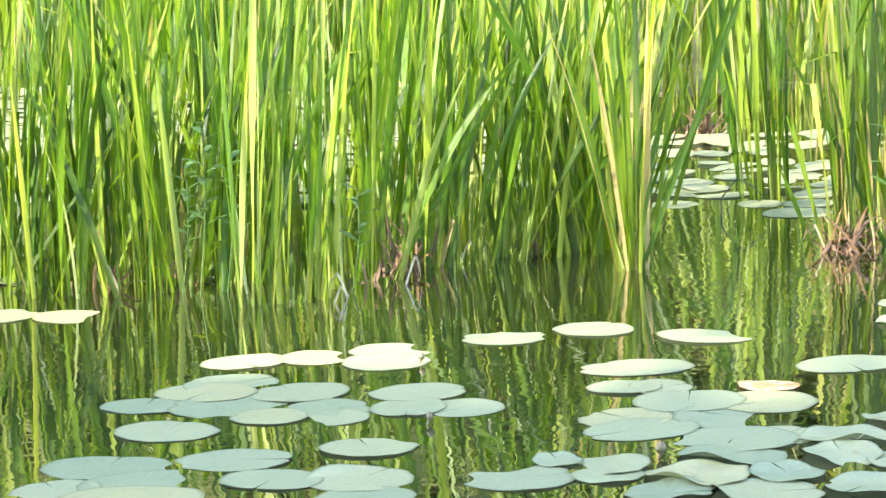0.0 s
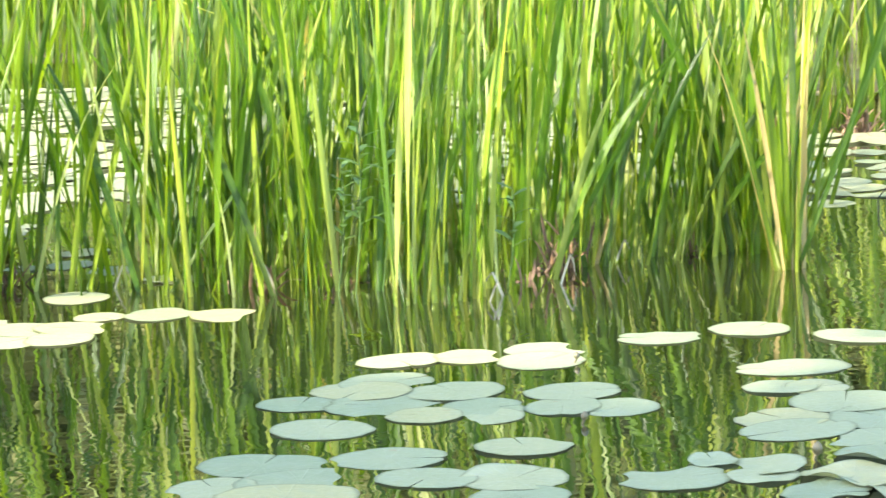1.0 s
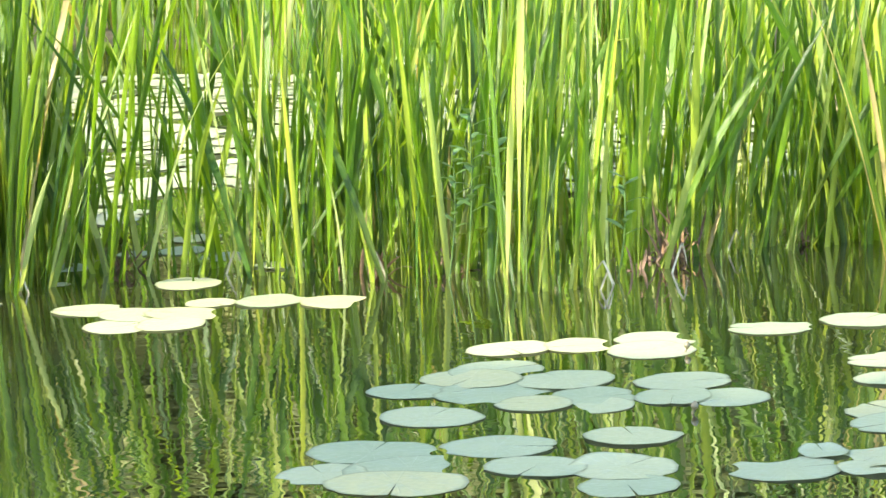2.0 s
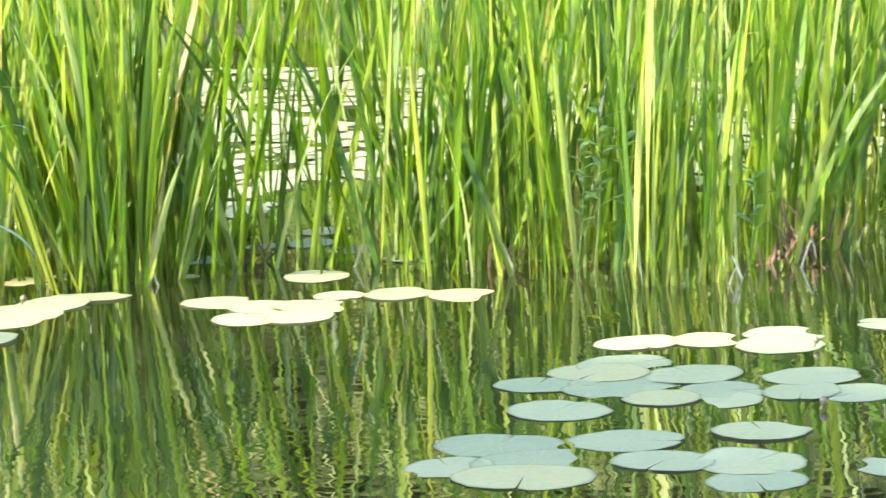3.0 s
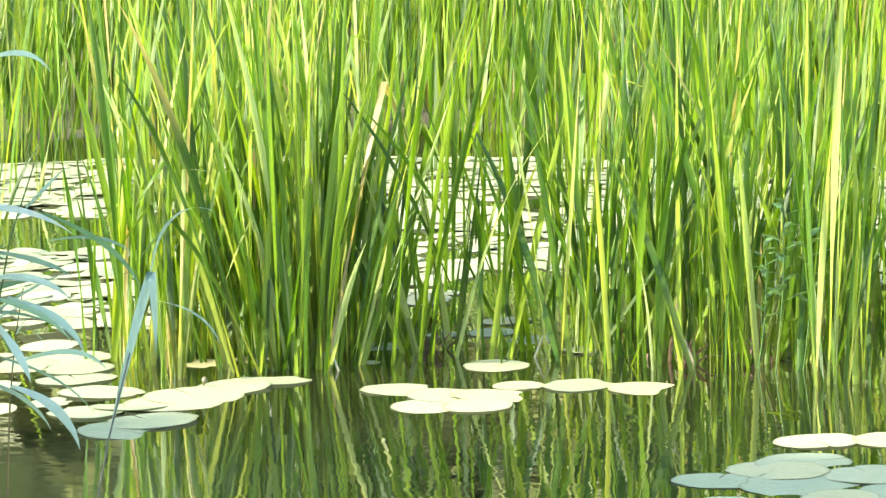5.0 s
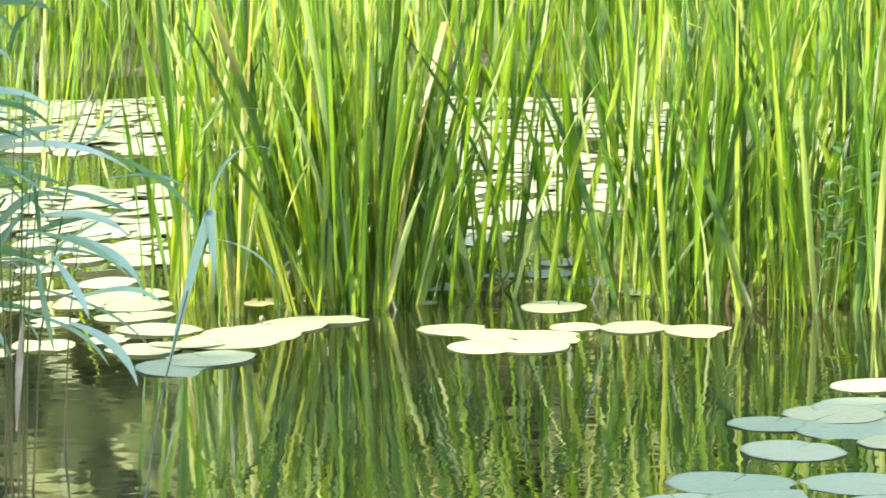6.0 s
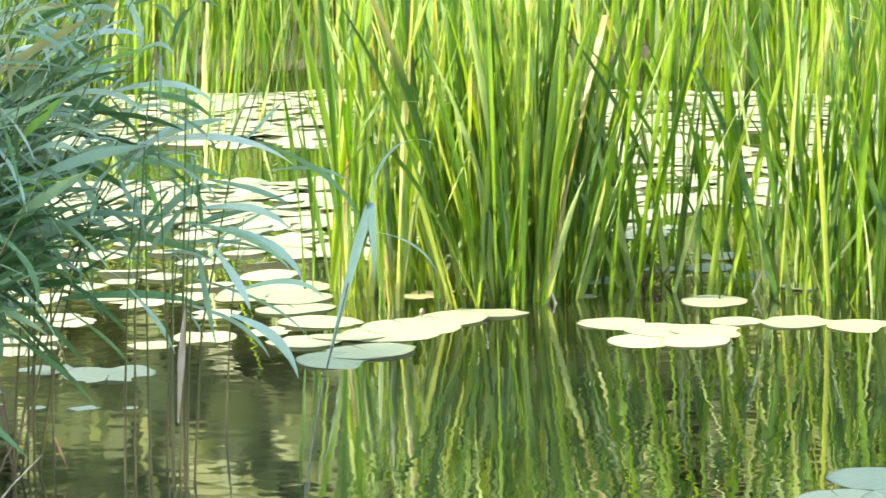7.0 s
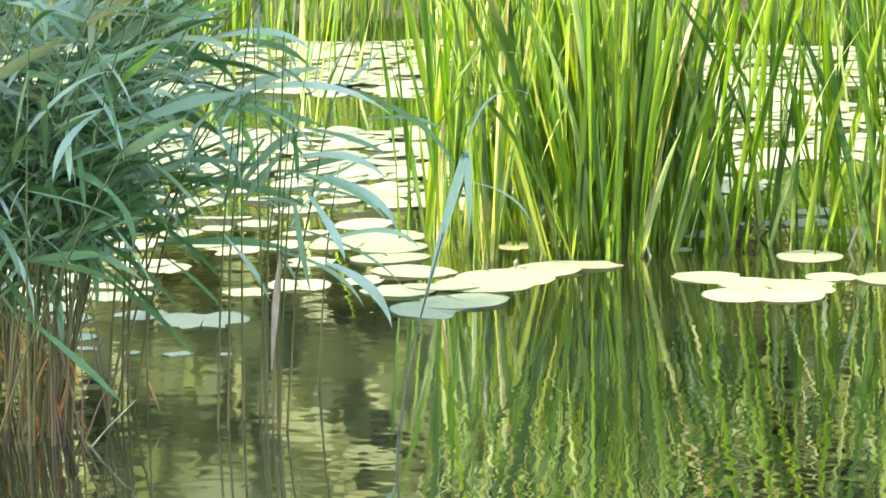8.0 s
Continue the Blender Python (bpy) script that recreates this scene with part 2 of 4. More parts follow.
def mesh_of(name, verts, faces, material, uvs=None, smooth=True):
    """A mesh from arrays; faces all have the same number of corners; uvs are by vertex."""
    me = bpy.data.meshes.new(name)
    verts, faces = np.asarray(verts, np.float32), np.asarray(faces, np.int32)
    n, c = faces.shape
    me.vertices.add(len(verts))
    me.vertices.foreach_set("co", verts.ravel())
    me.loops.add(n * c)
    me.loops.foreach_set("vertex_index", faces.ravel())
    me.polygons.add(n)
    me.polygons.foreach_set("loop_start", np.arange(0, n * c, c, dtype=np.int32))
    if smooth:
        me.polygons.foreach_set("use_smooth", np.ones(n, bool))
    if uvs is not None:
        layer = me.uv_layers.new(name="UVMap")
        layer.data.foreach_set("uv", np.asarray(uvs, np.float32)[faces.ravel()].ravel())
    me.update(calc_edges=True)
    me.validate()
    me.materials.append(material)
    return me


def part(name, me, parent, m=None, label=""):
    ob = new(name, me)
    ob.parent = parent
    if m is not None:
        ob.matrix_basis = m
    if label:
        ob["label"] = label
    return ob


def strap_leaves(base, height, width, lean, heading, bow, face, twist, kink=None, kink_at=None, segs=7, fold=0.25, foot=0.75, roll=None):
    """Many strap leaves at once: each a folded ribbon that rises from its base, leans and bows towards its heading,
    tapers to a point, and may be broken over at kink_at. All arguments are arrays with one value a leaf."""
    n = len(height)
    s = np.linspace(0, 1, segs + 1)
    kink = np.zeros(n) if kink is None else kink
    kink_at = np.full(n, 2.0) if kink_at is None else kink_at
    mid = (s[1:] + s[:-1]) / 2
    a = lean[:, None] + bow[:, None] * mid ** 2 + kink[:, None] * (mid[None] > kink_at[:, None])
    step = height[:, None] / segs
    run = np.concatenate([np.zeros((n, 1)), np.cumsum(np.sin(a) * step, 1)], 1)
    rise = np.concatenate([np.zeros((n, 1)), np.cumsum(np.cos(a) * step, 1)], 1)
    hx, hy = np.cos(heading)[:, None], np.sin(heading)[:, None]
    mids = np.stack([base[:, :1] + run * hx, base[:, 1:2] + run * hy, base[:, 2:3] + rise], 2)
    taper = np.where(s < 0.5, foot + (1 - foot) * s / 0.5, np.clip(1 - ((s - 0.5) / 0.5) ** 2.2, 0.02, 1))
    w = width[:, None] / 2 * taper[None]
    f = face[:, None] + twist[:, None] * s[None]
    side = np.stack([np.cos(f), np.sin(f), np.zeros_like(f)], 2)
    back = np.stack([-np.sin(f), np.cos(f), np.zeros_like(f)], 2)
    if roll is not None:
        tang = np.gradient(mids, axis=1)
        tang /= np.linalg.norm(tang, axis=2, keepdims=True) + 1e-9
        across = np.broadcast_to(np.stack([-np.sin(heading), np.cos(heading), 0 * heading], 1)[:, None], mids.shape)
        up = np.cross(tang, across)
        q = (roll[:, None] + twist[:, None] * s[None])[..., None]
        side, back = across * np.cos(q) + up * np.sin(q), up * np.cos(q) - across * np.sin(q)
    rows = np.stack([mids - side * w[..., None], mids + back * (w * fold)[..., None], mids + side * w[..., None]], 2)
    verts = rows.reshape(-1, 3)
    u = np.broadcast_to(np.array([0.0, 0.5, 1.0]), (n, segs + 1, 3))
    v = np.broadcast_to((s[None] * height[:, None])[..., None], (n, segs + 1, 3))
    uvs = np.stack([u, v], 3).reshape(-1, 2)
    i = np.arange(n)[:, None, None] * (segs + 1) * 3 + np.arange(segs)[None, :, None] * 3 + np.arange(2)[None, None, :]
    faces = np.stack([i, i + 1, i + 4, i + 3], 3).reshape(-1, 4)
    return verts, faces, uvs


def tube(points, radii, sides=6):
    """Verts and faces of a tapered tube along points."""
    pts = [Vector(p) for p in points]
    verts, faces = [], []
    for i, p in enumerate(pts):
        d = (pts[min(i + 1, len(pts) - 1)] - pts[max(i - 1, 0)]).normalized()
        a = d.orthogonal().normalized()
        b = d.cross(a)
        verts += [p + (a * math.cos(q) + b * math.sin(q)) * radii[i] for q in (math.tau * k / sides for k in range(sides))]
    for i in range(len(pts) - 1):
        for k in range(sides):
            j = (k + 1) % sides
            faces.append((i * sides + k, i * sides + j, (i + 1) * sides + j, (i + 1) * sides + k))
    return [tuple(v) for v in verts], faces


# ---- ground and water ----
def soft_step(v):
    return 1 / (1 + math.exp(-min(max(v, -40), 40)))


def shore(x, y):
    """Height of the ground: a shallow pond with mud banks, and land round it."""
    far = 19.7 + 0.35 * math.sin(x * 0.9) - 4.2 * soft_step((x - 0.3) * 6)
    up = soft_step((y - far - 0.8) * 3.0)
    near = soft_step((2.2 - y) * 3.0)
    sides = soft_step((abs(x + 2) - 22) * 0.8)
    return -0.55 + 0.62 * max(up, sides) + 0.85 * near * (1 - 0.7 * sides)


def axis(lo, hi, fine, far):
    inner = np.arange(lo, hi + fine / 2, fine)
    outer = np.array([2, 6, 15, 40, 100, 300, 900, far])
    return np.concatenate([lo - outer[::-1], inner, hi + outer])


xs, ys = axis(-26, 24, 0.5, 2500), axis(-6, 26, 0.4, 2500)
gv = [(x, y, shore(x, y) + 0.03 * noise.noise(Vector((x * 1.7, y * 1.7, 0)))) for y in ys for x in xs]
nx = len(xs)
gf = [(j * nx + i, j * nx + i + 1, (j + 1) * nx + i + 1, (j + 1) * nx + i) for j in range(len(ys) - 1) for i in range(nx - 1)]
tagged(new("ground", mesh_of("ground", gv, gf, m_ground)), "dark mud bank with dead litter and moss", "ground", kind="structure")
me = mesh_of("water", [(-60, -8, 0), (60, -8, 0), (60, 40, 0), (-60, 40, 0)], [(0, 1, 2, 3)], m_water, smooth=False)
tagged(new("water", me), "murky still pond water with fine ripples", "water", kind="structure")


# ---- floating lily pads ----
def pad_arrays(seed, curl=0.0, curl_at=2.0, rim=44, rings=6, wave=1.0):
    """A round floating leaf of radius 1 with a slit, a wavy rim and a thin edge."""
    r = np.random.default_rng(seed)
    gap = r.uniform(0.006, 0.035)
    th = np.linspace(gap, math.tau - gap, rim)
    ph = r.uniform(0, math.tau, 6)
    edge = 1 + 0.02 * np.sin(2 * th + ph[0]) + 0.018 * np.sin(3 * th + ph[1]) + 0.012 * np.sin(7 * th + ph[2]) + 0.007 * np.sin(13 * th + ph[5]) + r.normal(0, 0.007, rim)
    lobes = np.minimum(th, math.tau - th)
    edge *= 1 - 0.10 * np.exp(-(lobes / 0.16) ** 1.5)
    rad = np.linspace(0.003, 1, rings) ** 0.8
    verts, uvs = [], []
    for q in rad:
        x, y = np.cos(th) * edge * q, np.sin(th) * edge * q
        z = wave * (0.006 * q ** 2 * np.sin(3 * th + ph[3]) + 0.005 * q ** 3 * np.sin(5 * th + ph[4])) + 0.004 * (1 - q)
        d = np.angle(np.exp(1j * (th - curl_at)))
        lift = curl * np.exp(-(d / 0.55) ** 2) * np.clip((q - 0.35) / 0.65, 0, 1) ** 1.6
        x, y = x * (1 - 0.45 * lift / max(curl, 1e-6) * min(curl, 1)), y * (1 - 0.45 * lift / max(curl, 1e-6) * min(curl, 1))
        verts += list(zip(x, y, z + lift))
        uvs += list(zip(th / math.tau, np.full(rim, q)))
    brink = verts[-rim:]
    verts += brink + [(x * 0.985, y * 0.985, z - 0.010) for x, y, z in brink]
    uvs += [(t / math.tau, 1.0) for t in th] + [(t / math.tau, 1.05) for t in th]
    faces = [(j * rim + i, (j + 1) * rim + i, (j + 1) * rim + i + 1, j * rim + i + 1) for j in range(rings + 1) if j != rings - 1 for i in range(rim - 1)]
    return np.array(verts), np.array(faces), np.array(uvs)


def crumpled(seed):
    """A young floating leaf with a buckled blade and a rim that stands up on two sides."""
    v, f, u = pad_arrays(seed, 0.14, 0.6 + seed, wave=6.0)
    r = np.random.default_rng(seed)
    a = r.uniform(0, math.tau)
    along = v[:, 0] * math.cos(a) + v[:, 1] * math.sin(a)
    v[:, 2] += 0.09 * np.abs(along) ** 1.5 + 0.025 * np.sin(5 * v[:, 0] + a) * np.cos(4 * v[:, 1]) + 0.02
    return mesh_of("crumpled_pad", v, f, m_pad, u)


CRUMPLED = [crumpled(80 + k) for k in range(5)]
PADS = [mesh_of("lily_pad", *pad_arrays(s)[:2], m_pad, pad_arrays(s)[2]) for s in range(9)]
WAVY = [mesh_of("lily_pad", *pad_arrays(60 + s, wave=4.5)[:2], m_pad, pad_arrays(60 + s, wave=4.5)[2]) for s in range(6)]
CURLED = [mesh_of("curled_pad", *pad_arrays(20 + s, 0.13 + 0.05 * s, 1.2 + s)[:2], m_pad, pad_arrays(20 + s, 0.13 + 0.05 * s, 1.2 + s)[2]) for s in range(3)]
OLD = mesh_of("old_pad", *pad_arrays(31, 0.12, 2.0)[:2], m_pad_old, pad_arrays(31, 0.12, 2.0)[2])

# x, y, radius, depth against width
NEAR_A = [
    (0.19, 9.92, 0.147, 0.98), (0.5, 10.01, 0.161, 0.72), (0.87, 9.82, 0.181, 0.72), (0.6, 9.33, 0.19, 0.72),
    (1.27, 9.26, 0.17, 0.81), (-0.68, 9.65, 0.149, 0.85), (-0.45, 9.68, 0.122, 1.04), (-0.2, 9.75, 0.137, 1.08),
    (-0.21, 9.57, 0.142, 1.08),
]
NEAR_B = [
    (-0.7, 9.31, 0.175, 0.72), (-0.77, 9.17, 0.184, 0.72), (-0.95, 9.0, 0.143, 0.78), (-0.69, 8.95, 0.184, 0.92),
    (-0.47, 9.12, 0.176, 0.74), (-0.55, 8.78, 0.12, 1.01), (-0.38, 8.85, 0.135, 1.1), (-0.35, 8.74, 0.105, 1.07),
    (-0.1, 9.06, 0.155, 0.83), (-0.13, 8.85, 0.121, 1.15), (0.04, 8.81, 0.13, 0.94), (-0.85, 8.62, 0.174, 0.72),
    (-0.24, 8.32, 0.143, 0.97),
]
NEAR_C = [
    (-0.98, 8.18, 0.198, 0.72), (-0.62, 8.21, 0.176, 0.72), (-1.09, 7.92, 0.131, 0.88), (-0.85, 7.97, 0.197, 0.72),
    (-0.87, 7.79, 0.201, 0.72), (-0.5, 7.96, 0.153, 0.8), (-0.26, 7.93, 0.162, 0.87), (-0.24, 7.72, 0.137, 0.93),
]
NEAR_D = [
    (0.18, 7.88, 0.153, 1.03), (0.54, 9.03, 0.121, 0.92), (0.65, 9.01, 0.099, 1.12), (0.98, 8.98, 0.11, 0.77),
    (0.72, 8.79, 0.177, 0.92), (0.95, 8.74, 0.164, 0.94), (0.52, 8.58, 0.156, 0.9), (0.82, 8.56, 0.195, 0.72),
    (0.55, 8.42, 0.181, 0.72), (0.8, 8.26, 0.203, 0.72), (0.95, 8.29, 0.132, 0.72),
]
NEAR_E = [
    (1.12, 8.23, 0.139, 0.89), (1.08, 8.01, 0.111, 1.15), (0.78, 8.06, 0.163, 0.89), (0.29, 8.06, 0.071, 1.15),
    (0.43, 7.98, 0.118, 0.98), (0.42, 7.87, 0.101, 0.98), (0.66, 7.82, 0.154, 0.81), (0.57, 7.64, 0.121, 1.14),
    (0.82, 7.61, 0.151, 1.15), (1.1, 7.64, 0.118, 1.15), (0.9, 7.82, 0.101, 1.15), (1.23, 7.93, 0.095, 1.15),
    (1.55, 9.93, 0.093, 0.9), (1.59, 10.3, 0.073, 1.08), (1.29, 8.44, 0.1, 0.92),
]
MID = [
    (-2.27, 10.57, 0.168, 0.72), (-2.09, 10.45, 0.157, 0.75), (-1.91, 10.45, 0.16, 0.8), (-2.11, 10.23, 0.124, 1.15),
    (-1.93, 10.25, 0.126, 1.15), (-1.85, 10.66, 0.1, 0.97), (-1.63, 10.68, 0.128, 1.15), (-1.37, 10.62, 0.144, 0.91),
    (-2.01, 11.09, 0.128, 1.03), (-2.57, 11.53, 0.086, 1.15), (-2.52, 11.16, 0.037, 1.15), (-1.69, 11.47, 0.117, 0.95),
    (-2.36, 11.85, 0.076, 1.15), (-2.17, 11.91, 0.103, 1.15), (-1.97, 11.73, 0.098, 1.15), (-2.17, 12.22, 0.12, 0.92),
]
LEFT_A = [
    (-3.09, 9.73, 0.176, 0.8), (-3.04, 9.91, 0.191, 0.72), (-3.33, 10.07, 0.159, 0.8), (-3.2, 10.21, 0.145, 1.06),
    (-3.4, 10.47, 0.171, 0.81), (-3.02, 10.41, 0.173, 1.15), (-3.06, 10.26, 0.197, 0.84), (-2.82, 10.76, 0.167, 0.76),
    (-2.93, 10.59, 0.16, 0.86), (-3.59, 10.75, 0.17, 0.72), (-3.76, 11.26, 0.172, 0.76), (-3.66, 10.99, 0.135, 1.15),
]
LEFT_B = [
    (-3.17, 11.13, 0.092, 1.15), (-3.02, 11.23, 0.073, 1.14), (-3.82, 9.39, 0.162, 0.99), (-3.87, 9.94, 0.099, 0.84),
    (-3.73, 10.11, 0.136, 0.8), (-4.27, 10.82, 0.124, 1.01), (-4.36, 10.37, 0.095, 1.15), (-4.69, 11.2, 0.094, 1.15),
    (-4.53, 11.32, 0.065, 1.15), (-3.87, 10.6, 0.109, 0.96), (-3.53, 10.26, 0.084, 1.15), (-3.9, 10.99, 0.102, 1.1),
    (-4.07, 9.42, 0.041, 1.15),
]
RIGHT_POOL = [
    (1.01, 12.88, 0.111, 1.0), (1.38, 12.8, 0.097, 1.15), (1.51, 12.51, 0.155, 0.95), (1.66, 13.06, 0.146, 0.97),
    (1.59, 12.76, 0.124, 0.95), (0.49, 12.72, 0.074, 1.15), (1.17, 13.34, 0.142, 0.9), (1.25, 13.13, 0.141, 0.89),
    (-1.67, 11.42, 0.067, 1.15), (-1.7, 11.74, 0.08, 1.08),
]


def float_pads(rows, group, label, curled=(), old=(), meshes=PADS, tip=0.013):
    for i, (x, y, r, q) in enumerate(rows):
        me = OLD if i in old else CURLED[i % 3] if i in curled else meshes[int(rng.integers(len(meshes)))]
        ob = new("lily_pad", me)
        turn = rng.uniform(0, math.tau)
        tilt = rng.normal(0, tip, 2)
        ob.matrix_basis = (Matrix.Translation((x, y, 0.0008 + 0.0004 * (i * 5 % 7) + 0.08 * (tip - 0.005))) @ Matrix.Diagonal((1, q, 1, 1))
                           @ Euler((tilt[0], tilt[1], turn)).to_matrix().to_4x4() @ Matrix.Diagonal((r, r, r * 0.8, 1)))
        what = "orange-brown decaying lily pad floating on dark water" if i in old else label
        if i in curled:
            what = "pale green lily pad with a curled-up rim, floating"
        tagged(ob, what, "lily pad", group)


float_pads(NEAR_A, "lily pads in open water", "sunlit yellow-green round lily pad floating on dark water")
float_pads(NEAR_B, "lily pads in open water", "pale green waxy lily pad overlapping its neighbours on water")
float_pads(NEAR_C, "lily pads in open water", "pale blue-green waxy lily pad floating in shade", curled=(6,))
float_pads(NEAR_D, "lily pads in open water", "pale yellow-green lily pad overlapping others on the water", old=(3,))
float_pads(NEAR_E, "lily pads in open water", "pale blue-green crowded lily pad with a wavy rim, in shade", curled=(2, 8), meshes=WAVY + CRUMPLED, tip=0.03)
float_pads(MID, "lily pads before the cattails", "bright yellow-green lily pad floating before the cattails", tip=0.02)
float_pads(LEFT_A, "lily pads before the cattails", "bright yellow-green lily pad at the foot of cattails", tip=0.03)
float_pads(LEFT_B, "lily pads among the reeds", "pale green lily pad floating behind the reeds", meshes=WAVY)
float_pads(RIGHT_POOL, "lily pads behind the cattails", "grey-green lily pad floating behind the cattails")


def pad_carpet(name, label, spots):
    """Many far pads in one mesh."""
    v, f, u, k = [], [], [], 0
    kinds = [pad_arrays(50 + s, rim=20, rings=4) for s in range(6)]
    for x, y, r in spots:
        a, b, c = kinds[int(rng.integers(6))]
        t = rng.uniform(0, math.tau)
        q = a * r
        z = q[:, 2] + rng.uniform(0.003, 0.010) + (q[:, 0] * rng.normal(0, 0.05) + q[:, 1] * rng.normal(0.03, 0.06))
        v.append(np.stack([x + q[:, 0] * math.cos(t) - q[:, 1] * math.sin(t), y + q[:, 0] * math.sin(t) + q[:, 1] * math.cos(t), z], 1))
        f.append(b + k)
        u.append(c)
        k += len(a)
    me = mesh_of(name, np.concatenate(v), np.concatenate(f), m_pad_far, np.concatenate(u))
    return tagged(new(name, me), label, "lily pads", kind="stuff")


def scatter(n, inside, x0, x1, y0, y1, near):
    """Random places in a box that pass a test and keep apart."""
    got, tries = [], 0
    while len(got) < n and tries < n * 60:
        tries += 1
        x, y = rng.uniform(x0, x1), rng.uniform(y0, y1)
        if inside(x, y) and all((x - a) ** 2 + (y - b) ** 2 > near ** 2 for a, b, *_ in got[-700:]):
            got.append((x, y, rng.uniform(0.075, 0.135)))
    return got


def in_left_pool(x, y):
    if y > 19.2 + 0.3 * math.sin(x * 0.9) or x > 0.25 or (x > -1.2 and y < 13.3) or y < 12.4 + 0.4 * math.sin(x * 2.1) + (1.0 if x > -2.6 else 0):
        return False
    if x < -3.9 and ((x + 5.6) / 1.25) ** 2 + ((y - 15.3) / 0.8) ** 2 < 1:
        return False
    return noise.noise(Vector((x * 0.9, y * 0.9, 3.0))) > -0.42


pad_carpet("lily_pad_carpet", "dense carpet of sunlit pale lily pads on the far pool", scatter(2600, in_left_pool, -9.5, 0.3, 12, 19.6, 0.135))
pad_carpet("lily_pad_carpet", "scattered sunlit pale lily pads behind the reeds",
           scatter(70, lambda x, y: y > 10.9 and x < -3.75 - 0.1 * (y - 10) or x < -4.35 - 0.1 * (y - 10), -6.5, -3.5, 9.9, 12.6, 0.26))
pad_carpet("lily_pad_carpet", "grey-green lily pads crowding a small back pool",
           scatter(110, lambda x, y: y > 13.2 and x > 0.1, 0.1, 3.4, 13.2, 15.3, 0.17))

# ---- cattails ----
LEANS = np.linspace(0.0, 0.42, 13)


def leaf_library(material):
    """Single strap leaves, by how far they lean; all head along +x."""
    lib = []
    for a in LEANS:
        row = []
        for k in range(4):
            broken = k == 3 and rng.random() < 0.35
            v, f, u = strap_leaves(np.array([[0, 0, -0.03]]), np.array([1.6 if k < 2 else rng.uniform(0.9, 1.5)]), np.array([rng.uniform(0.024, 0.036) if k % 2 else rng.uniform(0.013, 0.023)]),
                                   np.array([a]), np.array([0.0]), np.array([rng.uniform(-0.10, 0.40)]), np.array([rng.uniform(0, math.tau)]),
                                   np.array([rng.choice([-1, 1]) * rng.uniform(0.6, 4.2)]), np.array([rng.uniform(1.2, 2.4) if broken else 0.0]), np.array([rng.uniform(0.62, 0.88)]), segs=14, fold=0.4)
            row.append(mesh_of("cattail_leaf", v, f, material, u))
        lib.append(row)
    return lib


LIB = leaf_library(m_cattail)
GOLDEN_LIB = leaf_library(m_golden)


def cattail_clump(x, y, n, spread, lean=(0.0, 0.0), fan=0.5, sway=0.07, tall=1.0, label="", lib=LIB):
    """A clump of cattail leaves round (x, y): lean is its mean lean, fan how far the outer leaves lean outwards."""
    root = new("cattail_clump")
    root.location = (x, y, 0)
    tagged(root, label or "clump of tall green cattail leaves standing in water", "cattail", "cattail clumps along the bed's edge")
    for _ in range(max(3, round(n * 0.9))):
        px, py = rng.normal(0, spread, 2)
        lx, ly = lean[0] + fan * px + rng.normal(0, sway), lean[1] + fan * py + rng.normal(0.11, 1.8 * sway)
        mag = math.hypot(lx, ly)
        me = lib[int(np.argmin(abs(LEANS - mag)))][int(rng.integers(4))]
        s = tall * rng.uniform(0.5, 1.1)
        w = rng.uniform(0.7, 1.08)
        part("leaf", me, root, Matrix.Translation((px, py, 0)) @ Matrix.Rotation(math.atan2(ly, lx), 4, "Z") @ Matrix.Diagonal((w if mag < 0.1 else 1, w, s, 1)))
    return root


# the clump beside the open pool
cattail_clump(-3.22, 10.80, 18, 0.03, (0.0, 0.0), fan=0.9, sway=0.05, lib=GOLDEN_LIB, label="slim golden cattail tuft among lily pads")
for x, y, n, sp, lx in [(-3.58, 11.25, 16, 0.06, 0.04), (-3.66, 11.70, 12, 0.06, 0.05), (-3.42, 11.05, 20, 0.06, 0.02), (-3.30, 11.30, 22, 0.08, 0.0), (-3.48, 11.45, 16, 0.06, 0.03),
                        (-3.05, 11.10, 22, 0.07, -0.05), (-2.92, 10.98, 26, 0.07, -0.08), (-2.76, 11.00, 34, 0.07, -0.03), (-2.66, 11.06, 30, 0.06, 0.05),
                        (-2.95, 11.35, 24, 0.09, -0.05), (-2.72, 11.40, 24, 0.09, 0.02), (-3.12, 11.65, 20, 0.1, 0.0), (-2.8, 11.75, 20, 0.1, 0.02), (-3.35, 11.85, 16, 0.1, 0.0)]:
    cattail_clump(x, y, n, sp, (lx, 0.0), fan=0.9, sway=0.075)
# thin, crossing leaves before the far pool
for x, y, n, lx in [(-2.48, 11.15, 6, 0.10), (-2.40, 11.35, 5, -0.16), (-2.28, 11.25, 6, 0.14), (-2.17, 11.40, 5, -0.12), (-2.05, 11.25, 5, 0.16), (-1.96, 11.45, 7, -0.14),
                    (-1.84, 11.30, 7, -0.08), (-1.75, 11.50, 8, 0.05), (-2.3, 11.7, 4, 0.0), (-2.0, 11.8, 4, 0.1), (-1.66, 11.2, 9, -0.05), (-2.55, 11.5, 8, -0.05)]:
    cattail_clump(x, y, n, 0.06, (lx, 0.0), fan=0.8, sway=0.11, label="thin clump of crossing green cattail leaves in water")
